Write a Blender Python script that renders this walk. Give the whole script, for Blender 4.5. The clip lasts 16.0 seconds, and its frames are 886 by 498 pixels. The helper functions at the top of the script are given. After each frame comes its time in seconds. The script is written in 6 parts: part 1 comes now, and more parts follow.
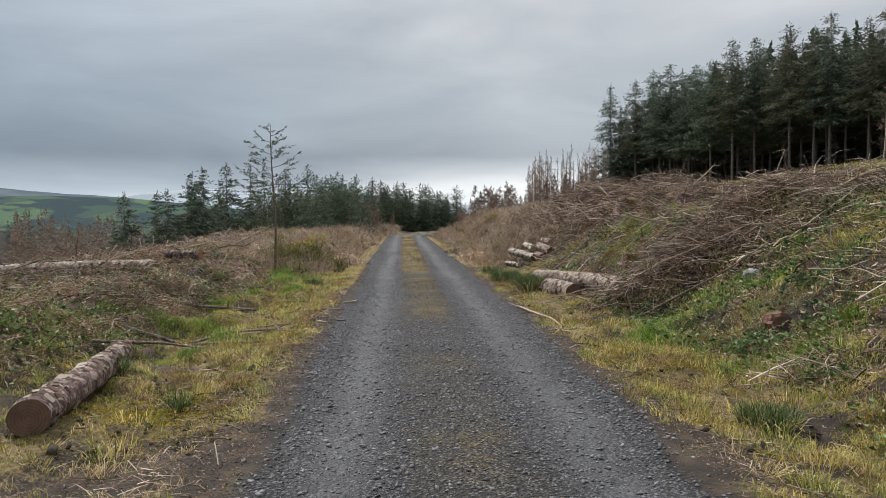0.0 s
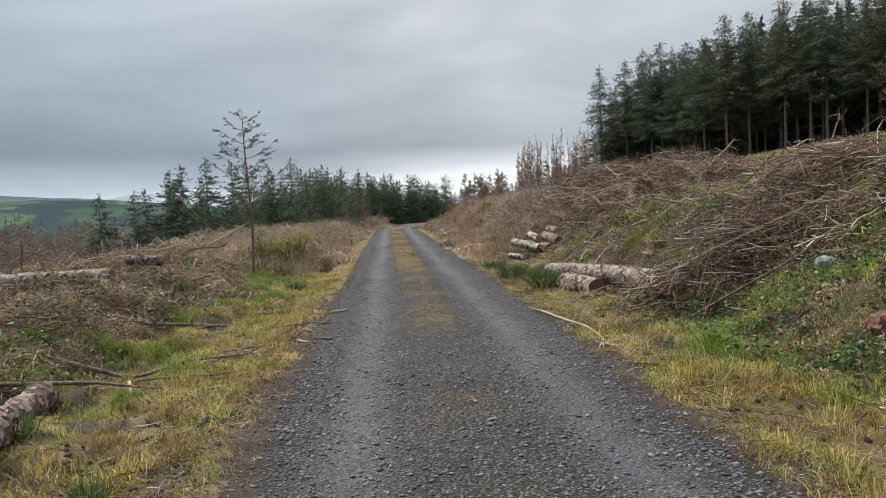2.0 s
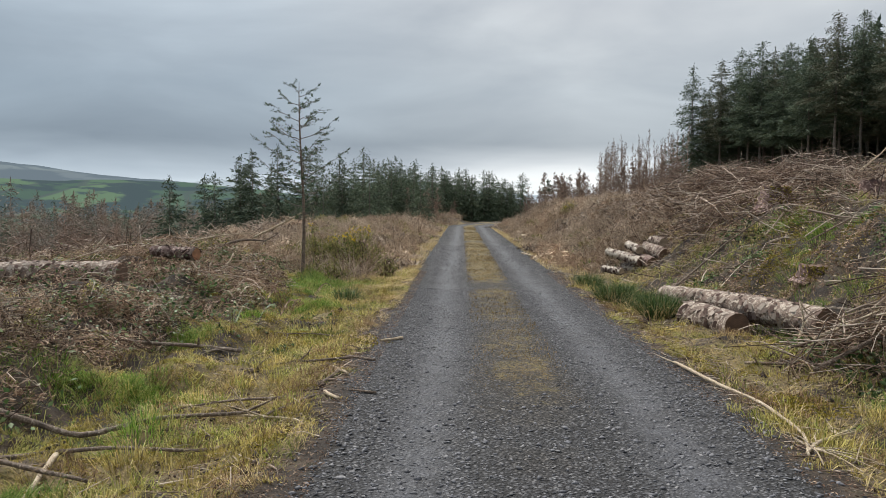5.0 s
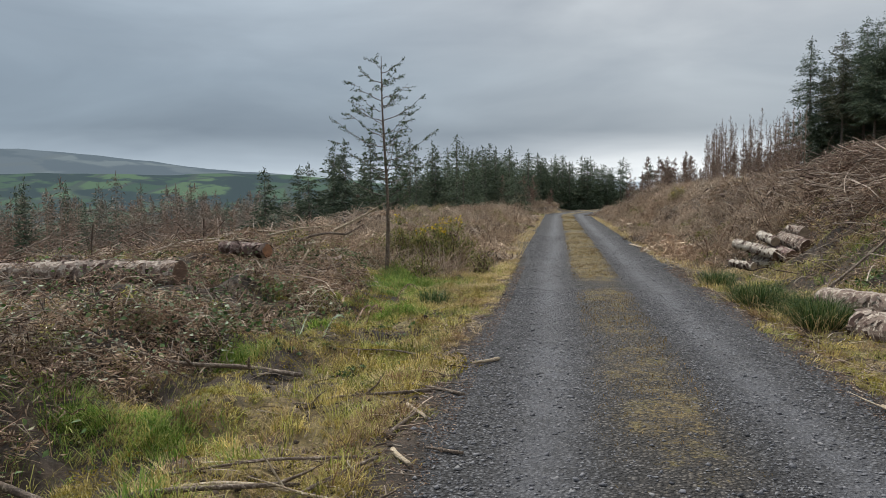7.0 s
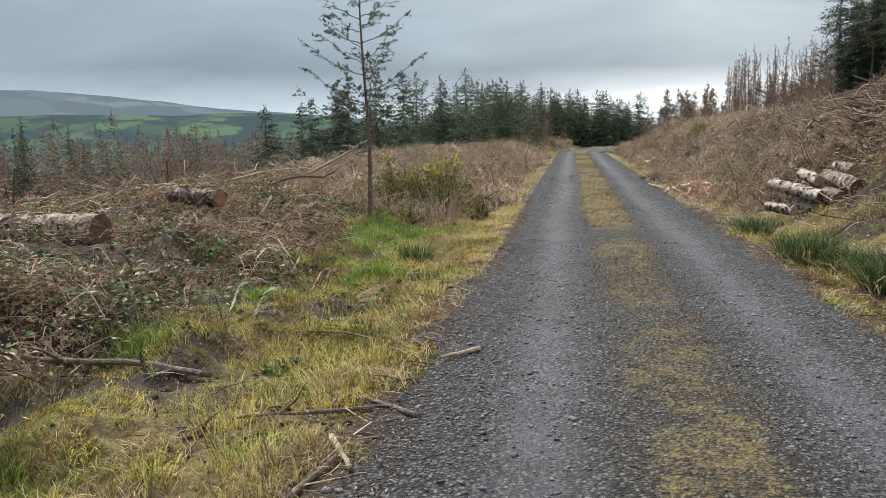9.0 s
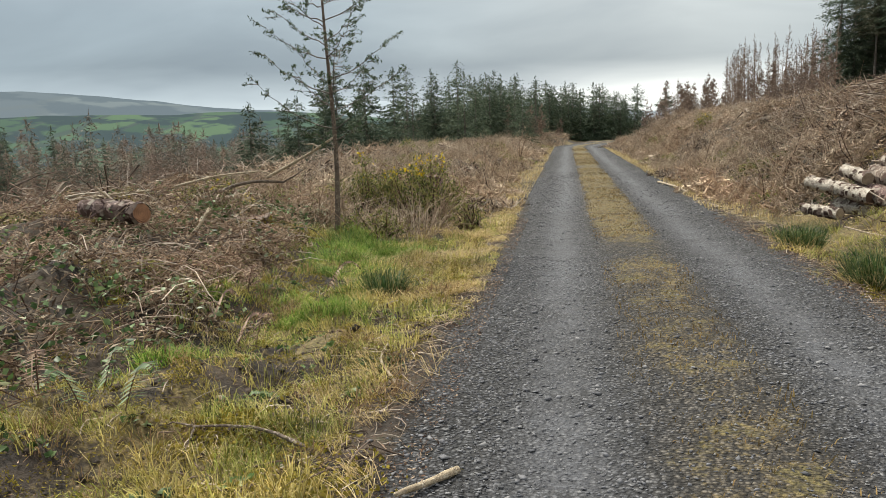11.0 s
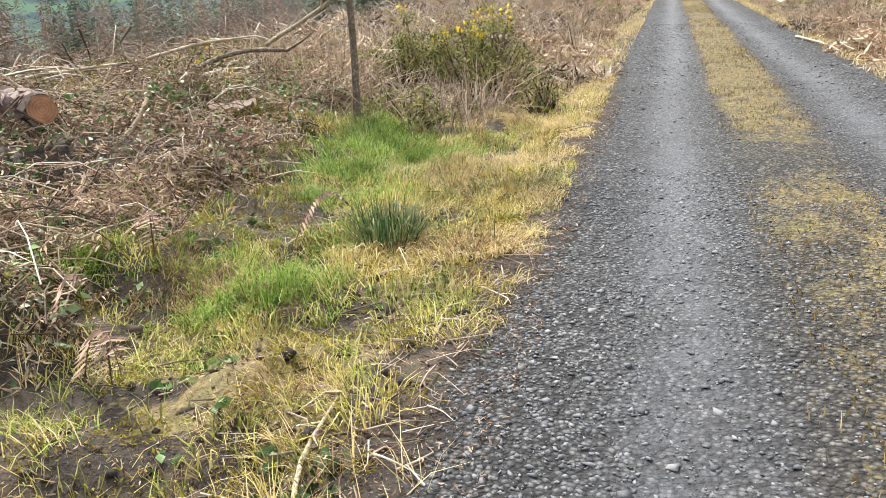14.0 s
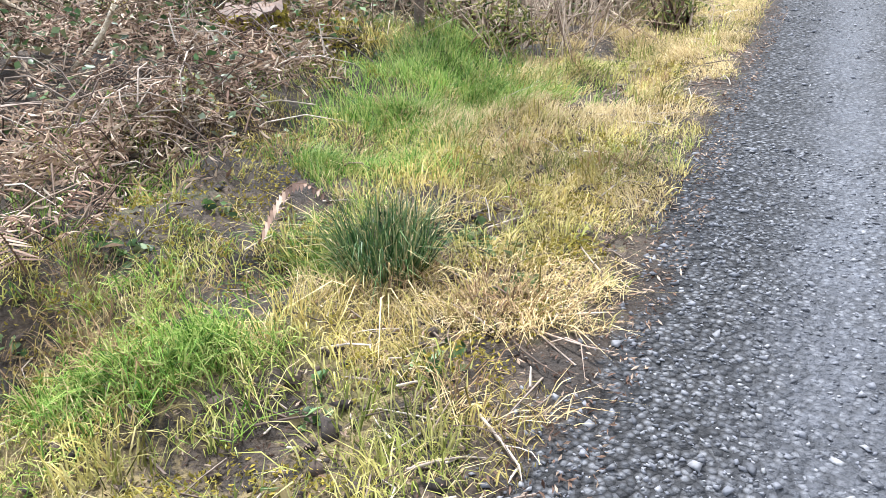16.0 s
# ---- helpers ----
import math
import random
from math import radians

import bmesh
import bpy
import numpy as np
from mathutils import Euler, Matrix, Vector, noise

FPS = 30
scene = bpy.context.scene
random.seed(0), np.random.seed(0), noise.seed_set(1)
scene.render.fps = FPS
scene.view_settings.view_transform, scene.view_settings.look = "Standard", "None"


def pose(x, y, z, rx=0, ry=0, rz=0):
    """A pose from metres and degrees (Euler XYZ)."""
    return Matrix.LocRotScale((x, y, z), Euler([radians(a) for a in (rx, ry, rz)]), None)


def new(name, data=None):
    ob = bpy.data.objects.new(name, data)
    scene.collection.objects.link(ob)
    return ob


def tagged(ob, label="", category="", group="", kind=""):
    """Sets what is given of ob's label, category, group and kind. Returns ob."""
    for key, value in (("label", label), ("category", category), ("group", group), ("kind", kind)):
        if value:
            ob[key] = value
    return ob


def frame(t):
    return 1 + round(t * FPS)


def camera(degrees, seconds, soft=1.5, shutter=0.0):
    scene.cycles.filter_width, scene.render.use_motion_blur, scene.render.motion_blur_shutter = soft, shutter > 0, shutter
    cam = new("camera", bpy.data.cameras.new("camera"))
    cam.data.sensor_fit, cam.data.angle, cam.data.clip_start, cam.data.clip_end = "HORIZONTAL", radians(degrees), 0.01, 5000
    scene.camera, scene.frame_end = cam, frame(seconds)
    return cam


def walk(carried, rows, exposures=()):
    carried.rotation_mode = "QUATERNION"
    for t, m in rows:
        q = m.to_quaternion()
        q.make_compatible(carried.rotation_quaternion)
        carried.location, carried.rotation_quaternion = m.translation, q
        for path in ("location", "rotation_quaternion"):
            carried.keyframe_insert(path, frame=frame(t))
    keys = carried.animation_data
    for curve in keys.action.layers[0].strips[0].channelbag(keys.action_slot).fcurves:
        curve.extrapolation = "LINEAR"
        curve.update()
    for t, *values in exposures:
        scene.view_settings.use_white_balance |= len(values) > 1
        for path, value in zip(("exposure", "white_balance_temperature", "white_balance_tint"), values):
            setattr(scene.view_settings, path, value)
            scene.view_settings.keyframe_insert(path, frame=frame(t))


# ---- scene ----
cam = camera(60.8, 16.0, 0.5)
METRES, EYE, TILT, LEAN, TURN = 15.7, 1.55, 0.0, 0.0, 0.0
ROWS = [
    (0.0, 0.0, 0.0, 0.0, -0.02, -2.42, 0.52),
    (0.5, -0.0021, 0.0379, -0.0011, 0.18, -1.7, 1.0),
    (1.0, -0.0084, 0.07, 0.0009, -0.52, -1.43, 1.75),
    (1.5, -0.0102, 0.1023, -0.0007, 0.19, -2.08, 2.73),
    (2.0, -0.0143, 0.1367, -0.0003, -0.99, -3.16, 2.57),
    (2.5, -0.0119, 0.169, 0.0026, -6.77, -1.32, 1.07),
    (3.0, -0.0063, 0.2054, 0.0035, -10.55, 0.48, -0.07),
    (3.5, -0.0118, 0.2368, 0.0031, -9.8, 1.32, -0.34),
    (4.0, -0.0167, 0.2651, 0.0014, -3.95, 0.51, -0.19),
    (4.5, -0.0237, 0.2984, -0.001, 2.11, -1.64, -0.76),
    (5.0, -0.0281, 0.3289, 0.0008, 4.53, -3.26, -0.35),
    (7.5, -0.0452, 0.4738, -0.0016, 12.4, -4.69, 0.35),
    (8.0, -0.0442, 0.5035, -0.0033, 12.35, -6.69, 0.37),
    (10.5, -0.0563, 0.6628, -0.0034, 13.3, -9.2, 1.93),
    (11.0, -0.0617, 0.6935, -0.0049, 12.28, -9.03, 1.75),
    (11.5, -0.0618, 0.7234, -0.006, 11.12, -9.08, 1.46),
    (12.0, -0.0676, 0.7527, -0.0071, 9.59, -9.15, 1.34),
    (12.5, -0.0725, 0.7832, -0.0068, 9.87, -9.2, 1.71),
    (13.0, -0.0742, 0.8136, -0.0055, 12.14, -10.42, 1.9),
    (13.5, -0.0803, 0.8451, -0.0061, 15.78, -14.09, 2.0),
    (14.0, -0.0811, 0.8758, -0.0085, 18.94, -19.66, 3.0),
    (14.5, -0.0873, 0.9061, -0.0099, 21.03, -22.0, 2.63),
    (15.0, -0.0931, 0.9329, -0.0082, 22.91, -22.64, 2.41),
    (15.5, -0.0938, 0.9618, -0.0064, 25.48, -24.15, 2.17),
    (16.0, -0.0971, 0.9895, -0.0078, 29.05, -28.47, 2.37),
]
EXPOSURES = [(0.0, 0.16, 6500, 10), (1.0, -0.06, 6500, 10), (1.5, 0.10, 6500, 10), (2.0, 0.26, 6500, 10), (2.6, 0.18, 6500, 10), (3.0, -0.04, 6450, 10), (3.5, -0.04, 6450, 10), (4.0, 0.10, 6500, 10),
             (4.5, 0.14, 6500, 10), (5.0, 0.24, 6500, 9), (7.5, 0.03, 6400, 9), (8.0, 0.26, 6400, 8), (10.5, 0.46, 6750, 7), (11.0, 0.47, 6850, 6), (12.0, 0.70, 6900, 6), (13.0, 0.64, 6700, 5),
             (13.6, 0.92, 6700, 7), (14.2, 1.46, 6400, 8), (14.6, 1.54, 6100, 8), (16.0, 1.54, 5750, 10)]
walk(cam, [(t, pose(0, 0, EYE, TILT, LEAN, TURN) @ pose(METRES * x, METRES * y, METRES * z, 90 + pitch, roll, yaw)) for t, x, y, z, yaw, pitch, roll in ROWS], EXPOSURES)

# ---- sky and sun ----
SUN_AZ, SUN_EL = -50.0, 50.0
world = bpy.data.worlds.new("overcast_sky")
scene.world = world
world.use_nodes = True


def link(nt, a, b):
    nt.links.new(a, b)


def ramp(nt, source, stops, interp="LINEAR"):
    n = nt.nodes.new("ShaderNodeValToRGB")
    n.color_ramp.interpolation = interp
    while len(n.color_ramp.elements) < len(stops):
        n.color_ramp.elements.new(0.5)
    for e, (p, c) in zip(n.color_ramp.elements, stops):
        e.position = p
        e.color = (*c, 1) if len(c) == 3 else c
    link(nt, source, n.inputs[0])
    return n.outputs[0]


def mixc(nt, fac, a, b, mode="MIX"):
    n = nt.nodes.new("ShaderNodeMix")
    n.data_type, n.blend_type = "RGBA", mode
    for sock, v in ((n.inputs[0], fac), (n.inputs[6], a), (n.inputs[7], b)):
        if isinstance(v, (int, float)):
            sock.default_value = v
        elif isinstance(v, tuple):
            sock.default_value = (*v, 1)
        else:
            link(nt, v, sock)
    return n.outputs[2]


def maths(nt, op, a, b=0.0, c=0.0):
    n = nt.nodes.new("ShaderNodeMath")
    n.operation = op
    for sock, v in zip(n.inputs, (a, b, c)):
        if isinstance(v, (int, float)):
            sock.default_value = v
        else:
            link(nt, v, sock)
    return n.outputs[0]


def noise_tex(nt, vector, scale, detail=4.0, rough=0.55, distort=0.0):
    n = nt.nodes.new("ShaderNodeTexNoise")
    n.inputs["Scale"].default_value = scale
    n.inputs["Detail"].default_value = detail
    n.inputs["Roughness"].default_value = rough
    n.inputs["Distortion"].default_value = distort
    if vector is not None:
        link(nt, vector, n.inputs["Vector"])
    return n.outputs["Fac"]


def mapping(nt, vector, scale=(1, 1, 1), loc=(0, 0, 0)):
    n = nt.nodes.new("ShaderNodeMapping")
    n.inputs["Scale"].default_value = scale
    n.inputs["Location"].default_value = loc
    link(nt, vector, n.inputs["Vector"])
    return n.outputs[0]


def build_sky():
    nt = world.node_tree
    bg = nt.nodes["Background"]
    sky = nt.nodes.new("ShaderNodeTexSky")
    sky.sky_type, sky.sun_disc = "NISHITA", False
    sky.sun_elevation, sky.sun_rotation = radians(SUN_EL), radians(SUN_AZ)
    sky.dust_density = 4.0
    clear = mixc(nt, 1.0, sky.outputs[0], (0.06, 0.06, 0.06), "MULTIPLY")
    co = nt.nodes.new("ShaderNodeTexCoord").outputs["Generated"]
    sep = nt.nodes.new("ShaderNodeSeparateXYZ")
    link(nt, co, sep.inputs[0])
    streak = noise_tex(nt, mapping(nt, co, (1.6, 1.6, 9.0)), 1.6, 4, 0.5, 0.4)
    billow = noise_tex(nt, mapping(nt, co, (1, 1, 3.2), (3, 1, 0)), 2.6, 5, 0.5, 0.5)
    # height above the horizon, pushed about by the cloud streaks
    h = maths(nt, "MULTIPLY_ADD", maths(nt, "SUBTRACT", streak, 0.5), 0.06, sep.outputs[2])
    cloud = ramp(nt, h, [(0.0, (0.50, 0.57, 0.60)), (0.028, (0.70, 0.75, 0.76)), (0.050, (0.47, 0.52, 0.55)), (0.080, (0.28, 0.325, 0.36)), (0.15, (0.345, 0.395, 0.43)),
                         (0.24, (0.43, 0.47, 0.495)), (0.40, (0.60, 0.64, 0.66)), (1.0, (0.96, 1.0, 1.02))])
    # the cloud is bluer and thicker to the west, thin and bright ahead
    west = ramp(nt, maths(nt, "MULTIPLY_ADD", sep.outputs[0], 0.5, 0.5), [(0.0, (0.50, 0.60, 0.70)), (0.22, (0.66, 0.75, 0.83)), (0.34, (0.82, 0.89, 0.95)), (0.46, (1.02, 1.04, 1.05)), (0.55, (1.20, 1.19, 1.17)), (0.68, (1.14, 1.14, 1.13)), (1.0, (1.0, 1.0, 1.0))])
    cloud = mixc(nt, 1.0, cloud, west, "MULTIPLY")
    cloud = mixc(nt, 1.0, cloud, ramp(nt, billow, [(0.28, (0.78, 0.80, 0.83)), (0.5, (1.0, 1.0, 1.0)), (0.72, (1.24, 1.23, 1.21))]), "MULTIPLY")
    cloud = mixc(nt, 1.0, cloud, (1.035, 1.0, 1.012), "MULTIPLY")
    link(nt, mixc(nt, 0.93, clear, cloud), bg.inputs["Color"])
    bg.inputs["Strength"].default_value = 1.1


build_sky()
sun = new("sun", bpy.data.lights.new("sun", "SUN"))
sun.data.energy, sun.data.angle, sun.data.color = 4.5, radians(8), (1.0, 0.95, 0.88)
sun.rotation_euler = (radians(90 - SUN_EL), 0, radians(180 - SUN_AZ))


# ---- materials ----
def material(name):
    m = bpy.data.materials.new(name)
    m.use_nodes = True
    nt = m.node_tree
    return m, nt, nt.nodes["Principled BSDF"]


def bump(nt, bsdf, height, strength, dist=0.02):
    b = nt.nodes.new("ShaderNodeBump")
    b.inputs["Strength"].default_value, b.inputs["Distance"].default_value = strength, dist
    link(nt, height, b.inputs["Height"])
    link(nt, b.outputs[0], bsdf.inputs["Normal"])


def objco(nt):
    return nt.nodes.new("ShaderNodeTexCoord").outputs["Object"]


def leafy(name, colours, rough=0.6, through_light=0.25, patch=0.0, patch_scale=0.6, other=None, other_scale=2.5):
    """Foliage, grass and litter: each loose piece takes a colour of its own; patches drift over the whole."""
    m, nt, bsdf = material(name)
    rnd = nt.nodes.new("ShaderNodeNewGeometry").outputs["Random Per Island"]
    n = len(colours)
    col = ramp(nt, rnd, [(i / max(1, n - 1), c) for i, c in enumerate(colours)])
    co = objco(nt)
    if other:
        alt = ramp(nt, rnd, [(i / max(1, len(other) - 1), c) for i, c in enumerate(other)])
        col = mixc(nt, ramp(nt, noise_tex(nt, co, other_scale, 4, 0.6), [(0.44, (0, 0, 0)), (0.56, (1, 1, 1))]), col, alt)
    if patch:
        col = mixc(nt, 1.0, col, ramp(nt, noise_tex(nt, co, patch_scale, 3), [(0.3, (1 - patch,) * 3), (0.7, (1 + patch,) * 3)]), "MULTIPLY")
    fine = noise_tex(nt, co, 40, 2)
    col = mixc(nt, 1.0, col, ramp(nt, fine, [(0.3, (0.8, 0.8, 0.8)), (0.7, (1.15, 1.15, 1.15))]), "MULTIPLY")
    link(nt, col, bsdf.inputs["Base Color"])
    bsdf.inputs["Roughness"].default_value = rough
    bsdf.inputs["Specular IOR Level"].default_value = 0.12
    if through_light:
        tr = nt.nodes.new("ShaderNodeBsdfTranslucent")
        link(nt, col, tr.inputs[0])
        mx = nt.nodes.new("ShaderNodeMixShader")
        mx.inputs[0].default_value = through_light
        link(nt, bsdf.outputs[0], mx.inputs[1])
        link(nt, tr.outputs[0], mx.inputs[2])
        link(nt, mx.outputs[0], nt.nodes["Material Output"].inputs[0])
    return m


def bark(name, dark, mid, pale, scale=6.0, pale_at=0.62):
    m, nt, bsdf = material(name)
    co = objco(nt)
    coarse = noise_tex(nt, mapping(nt, co, (1.0, 1.0, 1.0)), scale, 5, 0.6, 0.6)
    flake = noise_tex(nt, co, scale * 2.3, 3, 0.5, 1.2)
    fine = noise_tex(nt, co, scale * 12, 3, 0.6)
    col = ramp(nt, coarse, [(0.3, dark), (0.5, mid), (0.75, mid)])
    col = mixc(nt, ramp(nt, flake, [(pale_at - 0.06, (0, 0, 0)), (pale_at + 0.03, (1, 1, 1))]), col, pale)
    col = mixc(nt, 1.0, col, ramp(nt, fine, [(0.3, (0.65, 0.65, 0.65)), (0.7, (1.25, 1.25, 1.25))]), "MULTIPLY")
    link(nt, col, bsdf.inputs["Base Color"])
    bsdf.inputs["Roughness"].default_value = 0.85
    bump(nt, bsdf, maths(nt, "ADD", maths(nt, "MULTIPLY", coarse, 1.5), maths(nt, "ADD", flake, maths(nt, "MULTIPLY", fine, 0.4))), 0.9, 0.02)
    return m


def cut_wood(name, ring, pale):
    m, nt, bsdf = material(name)
    co = objco(nt)
    w = nt.nodes.new("ShaderNodeTexWave")
    w.wave_type, w.rings_direction = "RINGS", "Y"
    w.inputs["Scale"].default_value, w.inputs["Distortion"].default_value = 14, 2.0
    link(nt, co, w.inputs["Vector"])
    col = mixc(nt, maths(nt, "MULTIPLY_ADD", w.outputs["Fac"], 0.35, 0.3), ring, pale)
    col = mixc(nt, 1.0, col, ramp(nt, noise_tex(nt, co, 9, 4), [(0.3, (0.5, 0.5, 0.5)), (0.7, (1.2, 1.2, 1.2))]), "MULTIPLY")
    link(nt, col, bsdf.inputs["Base Color"])
    bsdf.inputs["Roughness"].default_value = 0.8
    bump(nt, bsdf, noise_tex(nt, co, 30, 4), 0.4, 0.005)
    return m


def stone_mat(name, colours, rough=0.6, scale=8.0):
    m, nt, bsdf = material(name)
    rnd = nt.nodes.new("ShaderNodeNewGeometry").outputs["Random Per Island"]
    n = len(colours)
    col = ramp(nt, rnd, [(i / max(1, n - 1), c) for i, c in enumerate(colours)])
    co = objco(nt)
    grain = noise_tex(nt, co, scale * 6, 4)
    col = mixc(nt, 1.0, col, ramp(nt, grain, [(0.3, (0.7, 0.7, 0.7)), (0.7, (1.25, 1.25, 1.25))]), "MULTIPLY")
    link(nt, col, bsdf.inputs["Base Color"])
    bsdf.inputs["Roughness"].default_value = rough
    bump(nt, bsdf, noise_tex(nt, co, scale, 5), 0.5, 0.02)
    return m


def ground_material():
    m, nt, bsdf = material("forest_ground")
    zone = nt.nodes.new("ShaderNodeAttribute")
    zone.attribute_name = "zones"
    sep = nt.nodes.new("ShaderNodeSeparateColor")
    link(nt, zone.outputs["Color"], sep.inputs[0])
    gravel, moss, rut = sep.outputs[0], sep.outputs[1], sep.outputs[2]
    far = zone.outputs["Alpha"]
    co = objco(nt)
    big = noise_tex(nt, co, 0.5, 5)
    mid = noise_tex(nt, co, 3.0, 5, 0.6)
    fine = noise_tex(nt, co, 26, 5, 0.65)
    tiny = noise_tex(nt, co, 90, 3, 0.6)
    # peaty soil with needles and dead leaves
    soil = ramp(nt, mid, [(0.30, (0.010, 0.007, 0.005)), (0.46, (0.026, 0.018, 0.012)), (0.58, (0.058, 0.04, 0.026)), (0.70, (0.04, 0.04, 0.015))])
    soil = mixc(nt, 1.0, soil, ramp(nt, fine, [(0.3, (0.5, 0.5, 0.5)), (0.7, (1.4, 1.4, 1.4))]), "MULTIPLY")
    mosscol = ramp(nt, mid, [(0.25, (0.025, 0.018, 0.010)), (0.40, (0.09, 0.066, 0.028)), (0.52, (0.145, 0.108, 0.046)), (0.62, (0.115, 0.094, 0.034)), (0.75, (0.055, 0.042, 0.022))])
    mosscol = mixc(nt, 1.0, mosscol, ramp(nt, fine, [(0.3, (0.4, 0.4, 0.4)), (0.7, (1.5, 1.5, 1.5))]), "MULTIPLY")
    vo = nt.nodes.new("ShaderNodeTexVoronoi")
    vo.inputs["Scale"].default_value = 46
    vo.inputs["Randomness"].default_value = 1.0
    link(nt, mapping(nt, co, (1, 1, 0.3)), vo.inputs["Vector"])
    chips = mixc(nt, 0.9, (0.06, 0.058, 0.058), ramp(nt, vo.outputs["Color"], [(0.1, (0.014, 0.014, 0.016)), (0.5, (0.056, 0.057, 0.063)), (0.9, (0.17, 0.17, 0.178))]))
    # rims darkened in colour for the shadow between stones
    edge = ramp(nt, vo.outputs["Distance"], [(0.3, (1, 1, 1)), (0.62, (0.24, 0.23, 0.22))])
    chips = mixc(nt, 1.0, chips, edge, "MULTIPLY")
    # pale rut dust, with the sky's reflection put in as a blue tint
    dust_sky_tint = mixc(nt, ramp(nt, fine, [(0.4, (0, 0, 0)), (0.65, (1, 1, 1))]), (0.064, 0.067, 0.078), (0.132, 0.138, 0.160))
    dust_sky_tint = mixc(nt, 1.0, dust_sky_tint, ramp(nt, tiny, [(0.3, (0.7, 0.7, 0.7)), (0.7, (1.2, 1.2, 1.2))]), "MULTIPLY")
    road = mixc(nt, maths(nt, "MULTIPLY", rut, ramp(nt, mid, [(0.3, (0.12, 0.12, 0.12)), (0.62, (0.58, 0.58, 0.58))])), chips, dust_sky_tint)
    road = mixc(nt, 1.0, road, ramp(nt, big, [(0.3, (0.8, 0.79, 0.78)), (0.7, (1.15, 1.15, 1.15))]), "MULTIPLY")
    road = mixc(nt, ramp(nt, maths(nt, "ADD", moss, maths(nt, "MULTIPLY_ADD", mid, 0.5, -0.25)), [(0.05, (0, 0, 0)), (0.45, (0.85, 0.85, 0.85))]), road, mixc(nt, 1.0, road, (1.25, 1.02, 0.68), "MULTIPLY"))
    jag = maths(nt, "MULTIPLY", maths(nt, "SUBTRACT", maths(nt, "ADD", fine, mid), 1.0), 0.9)
    g = ramp(nt, maths(nt, "ADD", gravel, jag), [(0.40, (0, 0, 0)), (0.60, (1, 1, 1))])
    ms = ramp(nt, maths(nt, "ADD", moss, jag), [(0.38, (0, 0, 0)), (0.62, (1, 1, 1))])
    col = mixc(nt, g, soil, road)
    col = mixc(nt, ms, col, mosscol)
    meadow = ramp(nt, noise_tex(nt, co, 0.012, 4), [(0.35, (0.05, 0.075, 0.03)), (0.55, (0.09, 0.13, 0.045)), (0.7, (0.075, 0.06, 0.04))])
    col = mixc(nt, far, col, meadow)
    link(nt, col, bsdf.inputs["Base Color"])
    rough = mixc(nt, maths(nt, "MULTIPLY", g, rut), (0.9, 0.9, 0.9), (0.72, 0.72, 0.72))
    link(nt, rough, bsdf.inputs["Roughness"])
    bsdf.inputs["Specular IOR Level"].default_value = 0.4
    stones = maths(nt, "MULTIPLY", maths(nt, "SUBTRACT", 1.0, vo.outputs["Distance"]), maths(nt, "MULTIPLY", g, maths(nt, "SUBTRACT", 1.0, maths(nt, "MULTIPLY", rut, 0.6))))
    bump(nt, bsdf, maths(nt, "ADD", stones, maths(nt, "ADD", fine, maths(nt, "MULTIPLY", tiny, 0.4))), 0.9, 0.028)
    return m


def hill_material(name, low, high, haze_emission, field_scale, strength):
    """Far country: fields and hedges, with the air's scattered light added as surface emission."""
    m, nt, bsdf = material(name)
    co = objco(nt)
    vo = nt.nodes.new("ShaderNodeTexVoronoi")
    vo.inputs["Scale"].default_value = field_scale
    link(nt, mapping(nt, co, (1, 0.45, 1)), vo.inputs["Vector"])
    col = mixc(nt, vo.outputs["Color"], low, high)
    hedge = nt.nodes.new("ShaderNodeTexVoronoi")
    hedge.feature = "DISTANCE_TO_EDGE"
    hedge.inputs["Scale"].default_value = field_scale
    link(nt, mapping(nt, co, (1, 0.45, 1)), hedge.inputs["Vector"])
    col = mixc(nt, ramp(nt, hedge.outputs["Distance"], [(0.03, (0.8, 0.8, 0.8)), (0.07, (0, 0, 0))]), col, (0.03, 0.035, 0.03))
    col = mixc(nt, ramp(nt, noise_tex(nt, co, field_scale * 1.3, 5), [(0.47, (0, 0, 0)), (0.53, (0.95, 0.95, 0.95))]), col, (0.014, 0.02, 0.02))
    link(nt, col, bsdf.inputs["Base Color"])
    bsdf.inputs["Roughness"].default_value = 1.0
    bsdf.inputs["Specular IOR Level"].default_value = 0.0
    bsdf.inputs["Emission Color"].default_value = (*haze_emission, 1)
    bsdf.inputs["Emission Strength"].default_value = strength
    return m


M_GROUND = ground_material()
M_GRAVEL = stone_mat("slate_gravel", [(0.042, 0.043, 0.049), (0.075, 0.076, 0.086), (0.115, 0.116, 0.129), (0.145, 0.144, 0.155), (0.19, 0.186, 0.188)], 0.8)
M_PEAT = stone_mat("peat", [(0.012, 0.008, 0.006), (0.03, 0.02, 0.014), (0.055, 0.036, 0.025)], 0.95)
M_WITHERED = leafy("withered_grass", [(0.09, 0.055, 0.03), (0.20, 0.125, 0.065), (0.34, 0.235, 0.13), (0.14, 0.095, 0.045)], 0.75, 0.25, 0.4, 1.5)
M_REDROCK = stone_mat("red_sandstone", [(0.15, 0.075, 0.05), (0.12, 0.06, 0.042)], 0.85, 6)
M_GREYROCK = stone_mat("grey_stone", [(0.3, 0.31, 0.3), (0.26, 0.27, 0.25)], 0.85, 6)
